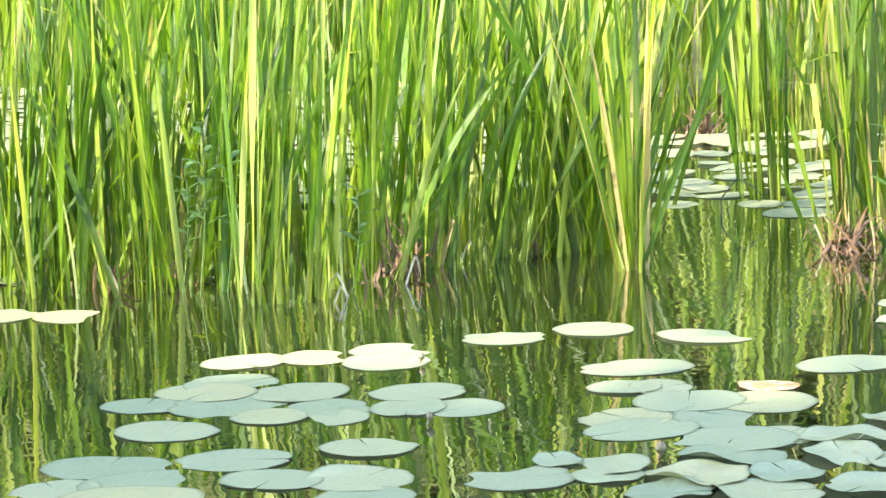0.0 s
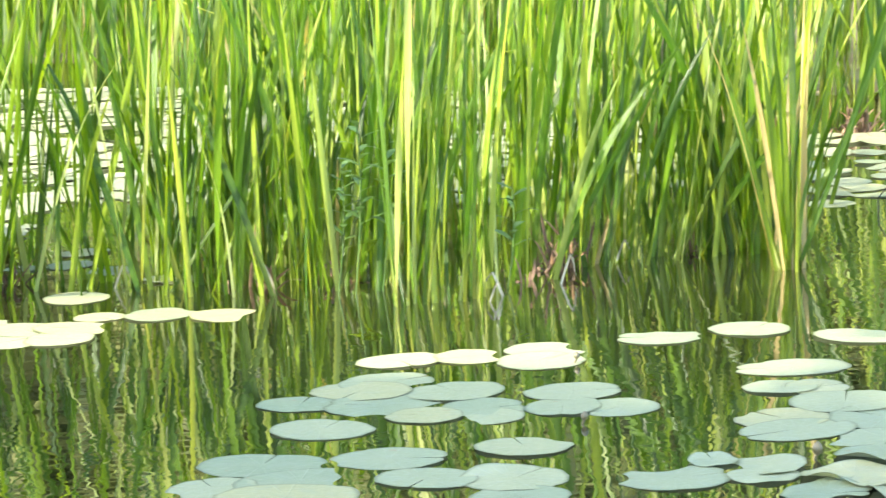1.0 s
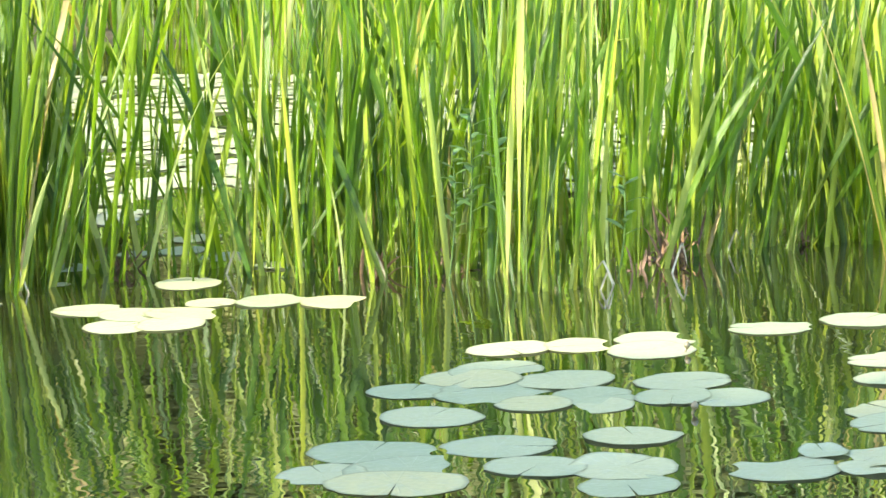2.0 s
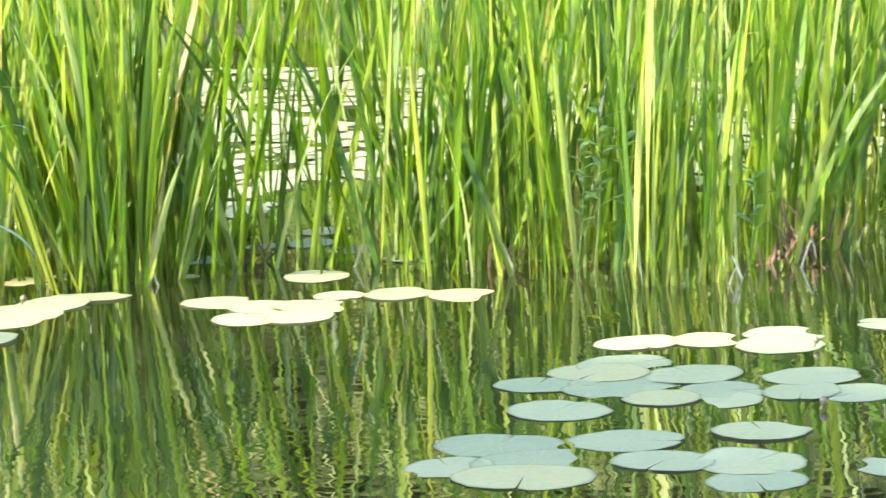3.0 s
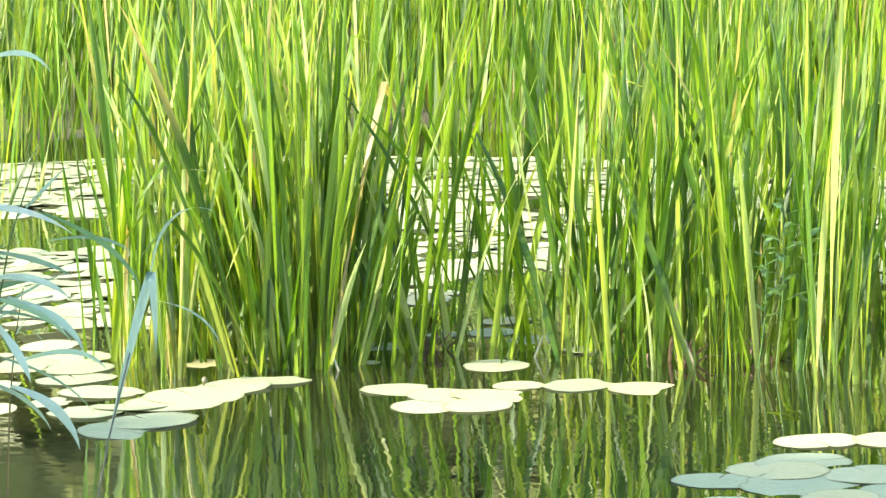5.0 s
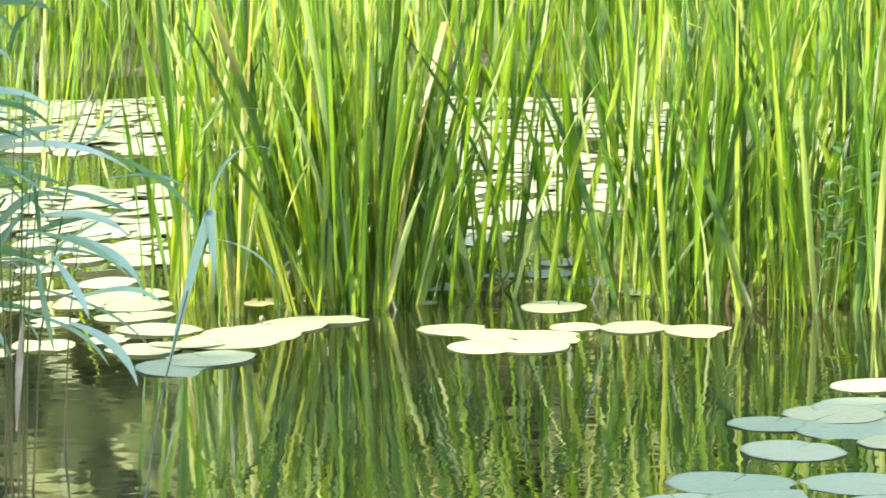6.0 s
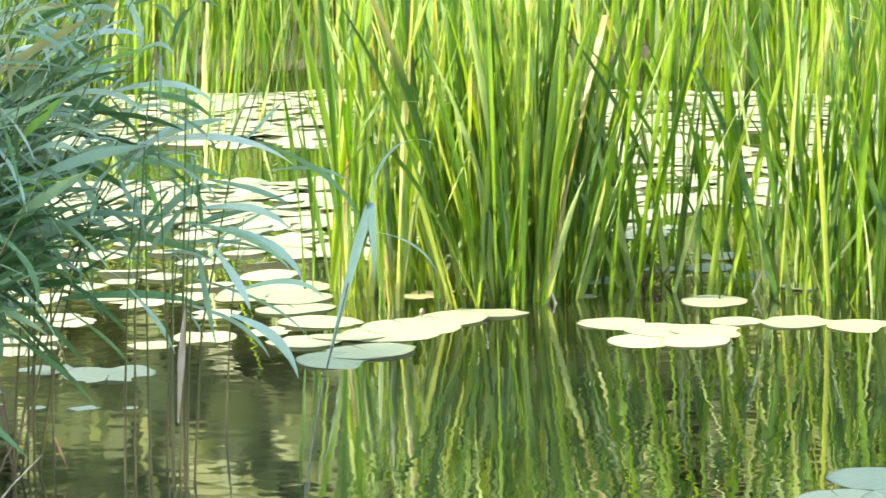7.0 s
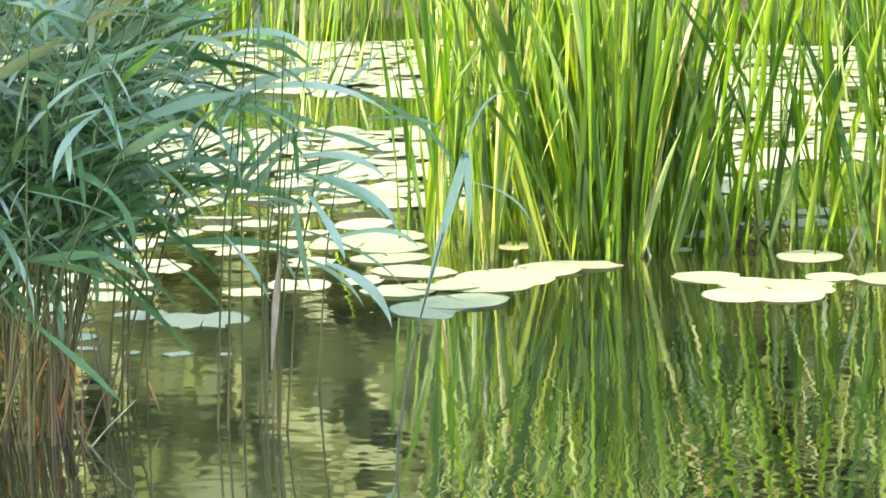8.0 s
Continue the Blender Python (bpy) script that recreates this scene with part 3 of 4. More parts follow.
# the edge of the dense bed
for x, y, n, sp, lx in [(-1.66, 11.35, 11, 0.06, 0.02), (-1.56, 11.55, 12, 0.07, 0.0), (-1.48, 11.8, 12, 0.07, 0.03), (-1.72, 11.75, 9, 0.06, 0.02), (-1.55, 11.15, 10, 0.07, 0.0), (-1.42, 11.35, 10, 0.08, 0.03), (-1.28, 11.08, 9, 0.06, -0.03), (-1.16, 11.30, 12, 0.08, 0.04), (-1.05, 11.12, 13, 0.06, 0.02),
                        (-0.92, 11.35, 14, 0.08, 0.03), (-0.78, 11.15, 13, 0.06, 0.0)]:
    cattail_clump(x, y, n, sp, (lx, 0.0), fan=0.6, sway=0.085)
for x, y, n, sp, lx in [(-0.71, 10.74, 10, 0.045, 0.02), (-0.62, 10.72, 8, 0.04, 0.03), (-0.50, 10.78, 9, 0.04, 0.03),
                        (-0.40, 11.05, 7, 0.07, 0.05), (-0.28, 11.25, 6, 0.07, 0.08), (-0.14, 11.38, 9, 0.07, 0.10), (-0.02, 11.48, 12, 0.06, 0.06), (0.10, 11.55, 16, 0.07, 0.09),
                        (0.24, 11.60, 17, 0.07, 0.07), (0.36, 11.70, 18, 0.07, 0.04), (0.48, 11.75, 22, 0.07, 0.0), (0.60, 11.80, 24, 0.06, -0.02), (0.66, 11.60, 16, 0.05, 0.02)]:
    cattail_clump(x, y, n, sp, (lx, 0.0), fan=0.6, sway=0.085)
cattail_clump(0.72, 11.20, 20, 0.028, (-0.02, 0.0), fan=2.2, sway=0.05, lib=GOLDEN_LIB, label="slim pale-footed cattail tuft standing alone in water")
cattail_clump(0.80, 12.30, 10, 0.05, (0.16, 0.0), fan=0.6, sway=0.06)
cattail_clump(1.48, 13.00, 16, 0.05, (-0.01, 0.0), fan=0.3, sway=0.03, label="narrow upright cattail tuft in the small pool")
cattail_clump(1.36, 12.95, 7, 0.04, (-0.06, 0.0), fan=0.3, sway=0.03)
for x, y, n, lx in [(1.60, 11.52, 16, -0.02), (1.70, 11.60, 20, 0.0), (1.62, 11.85, 14, -0.04), (1.84, 11.80, 20, 0.0), (2.0, 11.7, 18, 0.0)]:
    cattail_clump(x, y, n, 0.055, (lx, 0.0), fan=0.6, sway=0.05, label="yellow-green cattail clump on a brown root tussock", lib=GOLDEN_LIB)
# sparse tufts in the far pool
for x, y, n in [(-5.15, 14.2, 6), (-6.1, 16.4, 8)]:
    cattail_clump(x, y, n, 0.06, (0.0, 0.0), fan=0.4, sway=0.06, tall=0.7, label="sparse cattail tuft among lily pads")


def cattail_bed(label, n, inside, x0, x1, y0, y1, lean=0.03, sway=0.10, tall=(0.9, 1.75), wide=(0.012, 0.031), z0=-0.03, segs=9, material=m_cattail_bed, single=False):
    pts = []
    while len(pts) < n:
        x, y = rng.uniform(x0, x1), rng.uniform(y0, y1)
        if inside(x, y):
            pts.append((x, y, z0))
    lx, ly = rng.normal(lean, sway, n), rng.normal(0.11, 1.7 * sway, n)
    broken = rng.random(n) < 0.05
    v, f, u = strap_leaves(np.array(pts), rng.uniform(*tall, n), rng.uniform(*wide, n), np.hypot(lx, ly), np.arctan2(ly, lx), rng.normal(0.1, 0.17, n),
                           rng.uniform(0, math.tau, n), rng.normal(0, 2.4, n), np.where(broken, rng.uniform(1.2, 2.4, n), 0), rng.uniform(0.6, 0.9, n), segs=segs)
    if not single:
        tagged(new("cattail_bed", mesh_of("cattail_bed", v, f, material, u)), label, "cattails", kind="stuff")
        return
    root = tagged(new("cattail_stand"), label, "cattail", "cattail clumps along the bed's edge")
    root.location = (sum(p[0] for p in pts) / n, sum(p[1] for p in pts) / n, 0)
    nv, nf = (segs + 1) * 3, segs * 2
    for i in range(n):
        a, b = v[i * nv:(i + 1) * nv] - np.array(root.location), f[i * nf:(i + 1) * nf] - i * nv
        part("leaf", mesh_of("cattail_leaf", a, b, m_cattail, u[i * nv:(i + 1) * nv]), root)


def in_main_bed(x, y):
    front = 11.15 + (0.6 if x > -0.75 else 0.0) + (0.15 if x > 0.3 else 0.0)
    return front < y < 14.4 and noise.noise(Vector((x * 2.2, y * 2.2, 0))) > -0.35


heart = scatter(26, lambda x, y: in_main_bed(x, y) and y < 13.0, -1.6, 0.7, 11.2, 13.0, 0.17)
for x, y, r in heart:
    cattail_clump(x, y, 12 if x < -0.75 else 8, 0.10, (0.04, 0.0), fan=0.3, sway=0.10)
cattail_bed("dense bed of tall green cattail leaves in water", 200, lambda x, y: y > 12.4, -1.7, 0.74, 12.4, 14.2)
cattail_bed("dense clump of green cattail leaves beside the pool", 170, lambda x, y: True, -3.5, -2.62, 11.2, 12.6, lean=-0.02, single=True)
cattail_bed("thin stand of green cattail leaves before the pool", 24, lambda x, y: True, -2.62, -1.6, 11.5, 13.2, lean=0.0, sway=0.11, single=True)
cattail_bed("yellow-green cattail leaves on the tussocks", 260, lambda x, y: True, 1.75, 3.6, 11.7, 14.6, lean=0.0, material=m_golden_bed)
cattail_bed("distant bed of yellow-green cattail leaves on the far bank", 1000, lambda x, y: True, 0.4, 5.5, 15.2, 19.5, lean=0.02, z0=0.0, tall=(1.3, 1.9), material=m_golden_bed)
cattail_bed("distant bed of yellow-green cattail leaves on the far bank", 700, lambda x, y: x > -0.118 * y, -3.0, 0.4, 17.6, 21.0, lean=0.02, tall=(1.3, 1.9))
cattail_bed("distant bed of yellow-green cattail leaves on the far bank", 3600, lambda x, y: y > 19.5 + 0.3 * math.sin(x * 0.9) + 0.9 * noise.noise(Vector((x * 1.3, 7.0, y * 0.2))), -13.0, -1.0, 18.6, 25.0, z0=0.0, tall=(1.3, 1.9))

cattail_bed("loose stand of cattail leaves among the far lily pads", 90, lambda x, y: noise.noise(Vector((x * 1.1, y * 0.8, 5.0))) > 0.12, -8.5, -1.6, 16.4, 19.4, sway=0.08, tall=(0.8, 1.5))


# short leaves added to stand in for the deep shade between the stems
cattail_bed("short green shoots added to darken the gaps between cattail leaves", 240, lambda x, y: y > 11.45 + (0.45 if x > -0.75 else 0.0), -1.65, 0.72, 11.45, 13.6, sway=0.12, tall=(0.22, 0.62), wide=(0.010, 0.022), segs=6)
cattail_bed("short green shoots added to darken the gaps between cattail leaves", 80, lambda x, y: True, -3.4, -2.62, 11.25, 12.4, sway=0.12, tall=(0.22, 0.55), wide=(0.010, 0.022), segs=6)


def dead_tangle(x, y, n, size, label):
    b = np.stack([rng.normal(x, size * 0.5, n), rng.normal(y, size * 0.4, n), np.full(n, -0.01)], 1)
    v, f, u = strap_leaves(b, rng.uniform(0.5, 1.4, n) * size * 2, rng.uniform(0.008, 0.018, n), np.abs(rng.normal(0.5, 0.4, n)), rng.uniform(0, math.tau, n), rng.normal(0.6, 0.6, n),
                           rng.uniform(0, math.tau, n), rng.normal(0, 1, n), np.where(rng.random(n) < 0.5, 1.8, 0), rng.uniform(0.3, 0.7, n), segs=6)
    tagged(new("dead_leaf_tangle", mesh_of("dead_leaf_tangle", v, f, m_dead, u)), label, "dead leaves", kind="stuff")


m_dead = dead_material()


def straw_material():
    k = Nodes("straw_stem")
    n = k.noise(k.scaled(k.add("NewGeometry").outputs["Position"], 1, 1, 0.3), 40.0, 4.0)
    k.set(Base_Color=k.ramp(n, (0.3, (0.16, 0.14, 0.07)), (0.55, (0.34, 0.31, 0.18)), (0.75, (0.46, 0.42, 0.28))), Roughness=0.6)
    return k.mat


m_straw = straw_material()


dead_tangle(1.57, 11.50, 70, 0.09, "brown tangle of dead cattail leaves at a tussock's foot")
dead_tangle(-0.17, 11.42, 40, 0.10, "brown curled dead cattail leaves at the water's edge")
dead_tangle(-1.0, 11.25, 16, 0.07, "brown rotting cattail leaves among green stems")
dead_tangle(-0.30, 11.12, 7, 0.05, "brown rotting cattail leaves among green stems")
dead_tangle(-1.30, 11.20, 14, 0.06, "brown rotting cattail leaves among green stems")
dead_tangle(0.34, 11.66, 12, 0.06, "brown rotting cattail leaves among green stems")
dead_tangle(-2.35, 11.45, 12, 0.06, "brown rotting cattail leaves among green stems")
dead_tangle(1.35, 15.35, 60, 0.09, "brown dead litter on the far mud bank")
dead_tangle(0.95, 15.4, 40, 0.08, "brown dead litter on the far mud bank")



def strap(name, material, base, length, width, lean, heading, bow, face, twist=0.0, kink=0.0, kink_at=2.0, label="", category="", segs=12, fold=0.25, foot=0.75):
    v, f, u = strap_leaves(np.array([[0.0, 0.0, base[2]]]), *(np.array([q]) for q in (length, width, lean, heading, bow, face, twist, kink, kink_at)), segs=segs, fold=fold, foot=foot)
    ob = new(name, mesh_of(name, v, f, material, u))
    ob.location = (base[0], base[1], 0)
    return tagged(ob, label, category)


strap("slanting_cattail_leaf", m_cattail, (-0.21, 11.30, -0.03), 1.15, 0.030, 0.53, 0.1, 0.05, 0.35, 0.3, label="dark green cattail leaf slanting across the others", category="cattail leaf")
strap("slanting_cattail_leaf", m_cattail, (1.00, 12.86, -0.03), 1.5, 0.028, 0.28, 0.0, 0.08, 0.2, 0.3, label="dark green cattail leaf slanting over the small pool", category="cattail leaf")
strap("slanting_cattail_leaf", m_cattail, (0.74, 11.22, -0.03), 1.6, 0.024, 0.37, 0.05, 0.0, 0.1, 0.2, label="pale cattail leaf slanting away from its tuft", category="cattail leaf")
strap("slanting_cattail_leaf", m_cattail, (-0.33, 11.40, -0.03), 1.7, 0.026, 0.16, 0.1, 0.05, 0.3, 0.2, label="light green cattail leaf leaning across the bed", category="cattail leaf")
strap("slanting_cattail_leaf", m_cattail, (1.47, 11.72, -0.03), 0.36, 0.020, 0.33, 3.1, 0.1, 0.1, label="short yellow-green cattail leaf beside a tussock", category="cattail leaf")
strap("slanting_cattail_leaf", m_cattail, (1.75, 11.6, -0.02), 1.0, 0.024, 0.42, 3.2, 0.1, 0.1, 0.2, label="yellowing cattail leaf leaning out over water", category="cattail leaf")
strap("fallen_cattail_leaf", m_cattail, (-0.98, 11.05, 0.16), 0.24, 0.045, 1.25, 0.1, 0.9, 1.2, 0.2, 2.2, 0.62, label="broad blue-green cattail leaf folded down into the water", category="cattail leaf")
for x, y, ln, hd, kk in [(-0.42, 10.72, 0.16, 0.2, 2.3), (-0.36, 10.85, 0.20, 3.3, 2.0), (-0.16, 11.05, 0.24, 0.5, 2.4), (-1.24, 11.12, 0.22, 2.8, 2.1), (0.05, 11.5, 0.2, 0.1, 2.2), (-1.9, 11.3, 0.2, 0.4, 2.2), (-2.6, 10.98, 0.2, 2.9, 2.0), (1.5, 11.5, 0.22, 2.7, 1.9)]:
    strap("dead_cattail_leaf", m_straw, (x, y, -0.02), ln, 0.010, 0.35, hd, 0.3, 0.3, 0.5, kk, 0.55, label="small straw-coloured dead leaf bent over at the waterline", category="dead leaf", segs=10)
shoot = tagged(new("reed_shoot"), "lone blue-green reed shoot with its leaf bent over", "reed")
shoot.location = (-2.479, 7.43, 0)
part("stem", mesh_of("shoot_stem", *tube([(0, 0, -0.05), (0.012, 0, 0.10), (0.040, 0, 0.25), (0.082, 0, 0.43), (0.15, 0, 0.66)], [0.0034, 0.0034, 0.003, 0.0026, 0.002]), m_bark_dark), shoot, label="thin dark stem")


def shoot_leaf(at, length, width, lean, bow, kink, kink_at, foot, face=0.1):
    v, f, u = strap_leaves(np.array([[0.0, 0.0, 0.0]]), *(np.array([q]) for q in (length, width, lean, 0.0, bow, face, 0.25, kink, kink_at)), segs=22, foot=foot)
    part("leaf", mesh_of("shoot_leaf", v, f, m_pale_reed, u), shoot, Matrix.Translation(at))


shoot_leaf((0.080, 0, 0.42), 0.70, 0.027, 0.27, 0.16, 2.74, 0.70, 0.12)
shoot_leaf((0.213, 0.01, 0.87), 0.30, 0.010, 0.22, 2.1, 0.0, 2.0, 0.4)
shoot_leaf((0.160, 0.01, 0.805), 0.28, 0.011, 1.65, 1.2, 0.0, 2.0, 0.25)


def twig(points, radius, label):
    v, f = tube(points, [radius * (1 - 0.5 * i / len(points)) for i in range(len(points))], 6)
    tagged(new("twig", mesh_of("twig", v, f, m_bark_dark)), label, "twig")


twig([(1.19, 12.62, -0.05), (1.19, 12.60, 0.06), (1.25, 12.52, 0.155), (1.31, 12.5, 0.13), (1.37, 12.48, 0.07)], 0.004, "thin dark bent twig sticking out of the water")


def marsh_herb(x, y, h, n):
    """A leafy herb with pairs of small pointed leaves, grown up among the cattails."""
    root = new("marsh_herb")
    root.location = (x, y, 0)
    tagged(root, "leafy dark green herb growing among the cattails", "herb")
    pts = [(0.04 * math.sin(2.0 * s), 0.02 * s, h * s - 0.03) for s in np.linspace(0, 1, 8)]
    part("stem", mesh_of("herb_stem", *tube(pts, [0.003] * 8, 5), m_herb), root)
    for i in range(n):
        s = 0.4 + 0.6 * i / n
        a = i * 2.4
        v, f, u = strap_leaves(np.array([[0.0, 0.0, 0.0]]), *(np.array([q]) for q in (rng.uniform(0.07, 0.12), rng.uniform(0.025, 0.04), 1.1, 0.0, rng.uniform(0.2, 0.9), 1.57, 0.2)), segs=5, foot=0.3)
        part("leaf", mesh_of("herb_leaf", v, f, m_herb, u), root, Matrix.Translation((0.04 * math.sin(2.0 * s), 0.02 * s, h * s)) @ Matrix.Rotation(a, 4, "Z"))


def herb_material():
    k = Nodes("herb")
    n = k.noise(k.add("NewGeometry").outputs["Position"], 30.0, 3.0)
    col = k.mix(k.add("ObjectInfo").outputs["Random"], (0.035, 0.095, 0.015), (0.09, 0.18, 0.03))
    col = k.mix(k.span(n, 0.4, 0.7, 0, 0.5), col, (0.18, 0.26, 0.06))
    k.set(Base_Color=col, Roughness=0.4)
    k.translucent(col, 0.3)
    return k.mat


m_herb = herb_material()
for x, y, h, n in [(-0.93, 10.98, 0.66, 16), (-0.83, 11.02, 0.58, 14), (-1.0, 11.02, 0.5, 12), (-0.36, 10.98, 0.40, 10), (1.72, 11.45, 0.55, 12)]:
    marsh_herb(x, y, h, n)
sv, sf, su = pad_arrays(41)
standing = tagged(new("lily_leaf", mesh_of("lily_leaf", sv, sf, m_herb, su)), "bright green lily leaf tilted up at the far bank", "lily leaf")
standing.matrix_basis = pose(-7.39, 19.3, 0.03, 28, 0, 15) @ Matrix.Diagonal((0.12, 0.08, 0.1, 1))


def lily_bud(x, y, h, r):
    """A closed water lily bud just above the water, on its stalk."""
    root = new("lily_bud")
    root.location = (x, y, 0)
    tagged(root, "small closed green lily bud standing above water", "lily bud", "lily buds")
    v, f = tube([(0, 0, -0.05), (0.004, 0, h * 0.5), (0.008, 0, h)], [0.004, 0.004, 0.004])
    part("stalk", mesh_of("bud_stalk", v, f, m_bud), root)
    prof = [(0.0, 0.3), (0.25, 0.85), (0.5, 1.0), (0.75, 0.75), (0.93, 0.35), (1.0, 0.05)]
    v, f = tube([(0.008 + 0.004 * s, 0, h + 2.4 * r * s) for s, _ in prof], [r * q for _, q in prof], 10)
    part("bud", mesh_of("bud", v, f, m_bud), root, label="closed olive-green bud")


for x, y, h, r in [(-0.10, 9.52, 0.012, 0.011), (0.57, 8.06, 0.01, 0.016), (-0.075, 8.60, 0.01, 0.012), (-3.05, 10.62, 0.01, 0.012)]:
    lily_bud(x, y, h, r)

# ---- common reeds in the shade ----
def reed_leaf_library(material, length, width, lean, bow):
    lib = []
    for k in range(28):
        v, f, u = strap_leaves(np.array([[0, 0, 0]]), np.array([rng.uniform(*length)]), np.array([rng.uniform(*width)]), np.array([rng.uniform(*lean)]), np.array([0.0]),
                               np.array([rng.uniform(*bow)]), np.array([0.0]), np.array([rng.normal(0, 1.0)]), segs=11, fold=0.25, foot=0.45,
                               roll=np.array([rng.choice([-1, 1]) * rng.uniform(0.15, 1.2)]))
        lib.append(mesh_of("reed_leaf", v, f, material, u))
    return lib


REED_LEAVES = reed_leaf_library(m_reed_leaf, (0.16, 0.34), (0.011, 0.025), (0.6, 2.4), (0.1, 1.2))
PALE_LEAVES = reed_leaf_library(m_pale_reed, (0.20, 0.36), (0.013, 0.027), (0.6, 2.5), (0.2, 1.3))
m_stem = stem_material()


def rust_material():
    k = Nodes("rust_leaf")
    n = k.noise(k.add("NewGeometry").outputs["Position"], 35.0, 4.0)
    k.set(Base_Color=k.ramp(n, (0.3, (0.16, 0.06, 0.01)), (0.55, (0.40, 0.15, 0.02)), (0.75, (0.42, 0.27, 0.07))), Roughness=0.6)
    return k.mat


m_rust = rust_material()


def husk_material():
    k = Nodes("withered_leaf")
    n = k.noise(k.scaled(k.add("NewGeometry").outputs["Position"], 1, 1, 0.25), 45.0, 4.0)
    k.set(Base_Color=k.ramp(n, (0.3, (0.14, 0.10, 0.05)), (0.5, (0.22, 0.16, 0.09)), (0.72, (0.30, 0.25, 0.16))), Roughness=0.6)
    k.bump(n, 0.002)
    return k.mat


m_husk = husk_material()

DEAD_REED = []
for k in range(4):
    dv, df, du = strap_leaves(np.array([[0.0, 0.0, 0.0]]), *(np.array([q]) for q in (rng.uniform(0.08, 0.16), rng.uniform(0.008, 0.016), 2.5, 0.0, rng.uniform(0.1, 0.5), 1.57, 0.8)), segs=6, foot=0.4)
    DEAD_REED.append(mesh_of("dead_reed_leaf", dv, df, m_rust, du))


def reed_stalk(x, y, h, lx, ly, first=0.3, leaves=9, wind=0.3, label="", lib=REED_LEAVES):
    """A common reed: a thin jointed stem with long drooping leaves, blown to one side."""
    root = new("reed_stalk")
    root.location = (x, y, 0)
    tagged(root, label or "blue-green common reed with long drooping leaves in water", "reed", "reeds at the near edge")
    first = first or max(0.42, 0.56 / h)
    pts = [(lx * h * (s + 1.2 * s ** 3), ly * h * (s + 1.2 * s ** 3), -0.05 + h * s) for s in np.linspace(0, 1, 10)]
    v, f = tube(pts, [0.0048 - 0.0034 * i / 9 for i in range(10)])
    part("stem", mesh_of("reed_stem", v, f, m_stem), root, label="thin brown-green jointed stem")
    for i in range(leaves):
        s = first + (1 - first) * (i + rng.uniform(0.1, 0.6)) / leaves
        q = np.array([np.interp(s, np.linspace(0, 1, 10), [p[c] for p in pts]) for c in range(3)])
        a = rng.normal(wind - 0.25, 0.8) + (math.pi if i % 2 and rng.random() < 0.45 else 0)
        k = rng.uniform(0.75, 1.2) * (0.75 + 0.5 * math.sin(math.pi * min(s, 0.9)))
        # upper leaves often take the paler copy: stronger skylight, put in as colour
        part("leaf", (PALE_LEAVES if s > 0.72 and rng.random() < 0.5 else lib)[int(rng.integers(28))], root, Matrix.Translation(q) @ Matrix.Rotation(a, 4, "Z") @ Matrix.Scale(k, 4))
        if i < 2 and rng.random() < 0.22 and x < -3.35:
            q0 = np.array([np.interp(0.14 + 0.10 * i, np.linspace(0, 1, 10), [p[c] for p in pts]) for c in range(3)])
            part("dead_leaf", DEAD_REED[int(rng.integers(4))], root, Matrix.Translation(q0) @ Matrix.Rotation(rng.uniform(0, math.tau), 4, "Z"), label="orange-brown dead hanging leaf")
    return root


for i in range(112):
    x, y = -4.25 + 0.82 * rng.random() ** 1.3, rng.uniform(7.45, 7.95)
    reed_stalk(x, y, 0.85 + 0.85 * rng.random(), rng.uniform(0.0, 0.21), rng.normal(0, 0.04), first=0, leaves=int(rng.integers(11, 17)))
for x, y, h in [(-3.14, 7.80, 1.0), (-3.11, 7.93, 1.1), (-3.08, 7.98, 0.95), (-3.05, 7.96, 1.2), (-2.99, 7.80, 1.22), (-2.97, 7.84, 1.0), (-2.95, 7.80, 1.1), (-3.40, 7.90, 1.2), (-3.03, 8.36, 0.75)]:
    reed_stalk(x, y, h, rng.uniform(-0.01, 0.07), rng.normal(0, 0.02), first=0.55, leaves=int(rng.integers(2, 5)), lib=PALE_LEAVES, label="pale blue-grey common reed with hanging leaves in water")
# three reeds at the edge of the stand, their long leaves blown out over the water
# reed, x and height of the leaf's foot, towards the left or not, lean, bow, length, width
ARCHING = [
    (1, -3.058, 0.989, 0, 1.42, 0.80, 0.50, 0.025),
    (2, -2.765, 0.977, 0, 0.80, 0.05, 0.20, 0.016),
    (2, -2.706, 0.992, 0, 1.95, 0.85, 0.38, 0.016),
    (0, -2.876, 0.808, 0, 1.45, 0.95, 0.30, 0.021),
    (0, -2.786, 0.757, 0, 1.85, 0.95, 0.28, 0.025),
    (0, -2.906, 0.817, 1, 2.30, 0.45, 0.20, 0.020),
    (1, -2.973, 0.853, 1, 2.45, 0.30, 0.25, 0.020),
    (0, -2.875, 0.909, 0, 3.05, 0.10, 0.19, 0.017),
    (0, -2.879, 0.686, 0, 2.98, -0.10, 0.29, 0.030),
    (0, -2.833, 0.698, 0, 2.50, 0.40, 0.21, 0.025),
    (0, -2.845, 0.891, 0, 1.75, 0.40, 0.26, 0.016),
    (1, -3.121, 0.885, 0, 2.60, 0.30, 0.16, 0.019),
    (2, -2.673, 0.910, 0, 1.45, 0.90, 0.24, 0.012),
    (1, -3.087, 0.942, 0, 1.65, 0.30, 0.30, 0.024),
    (0, -2.912, 0.769, 0, 1.70, 0.80, 0.36, 0.018),
]
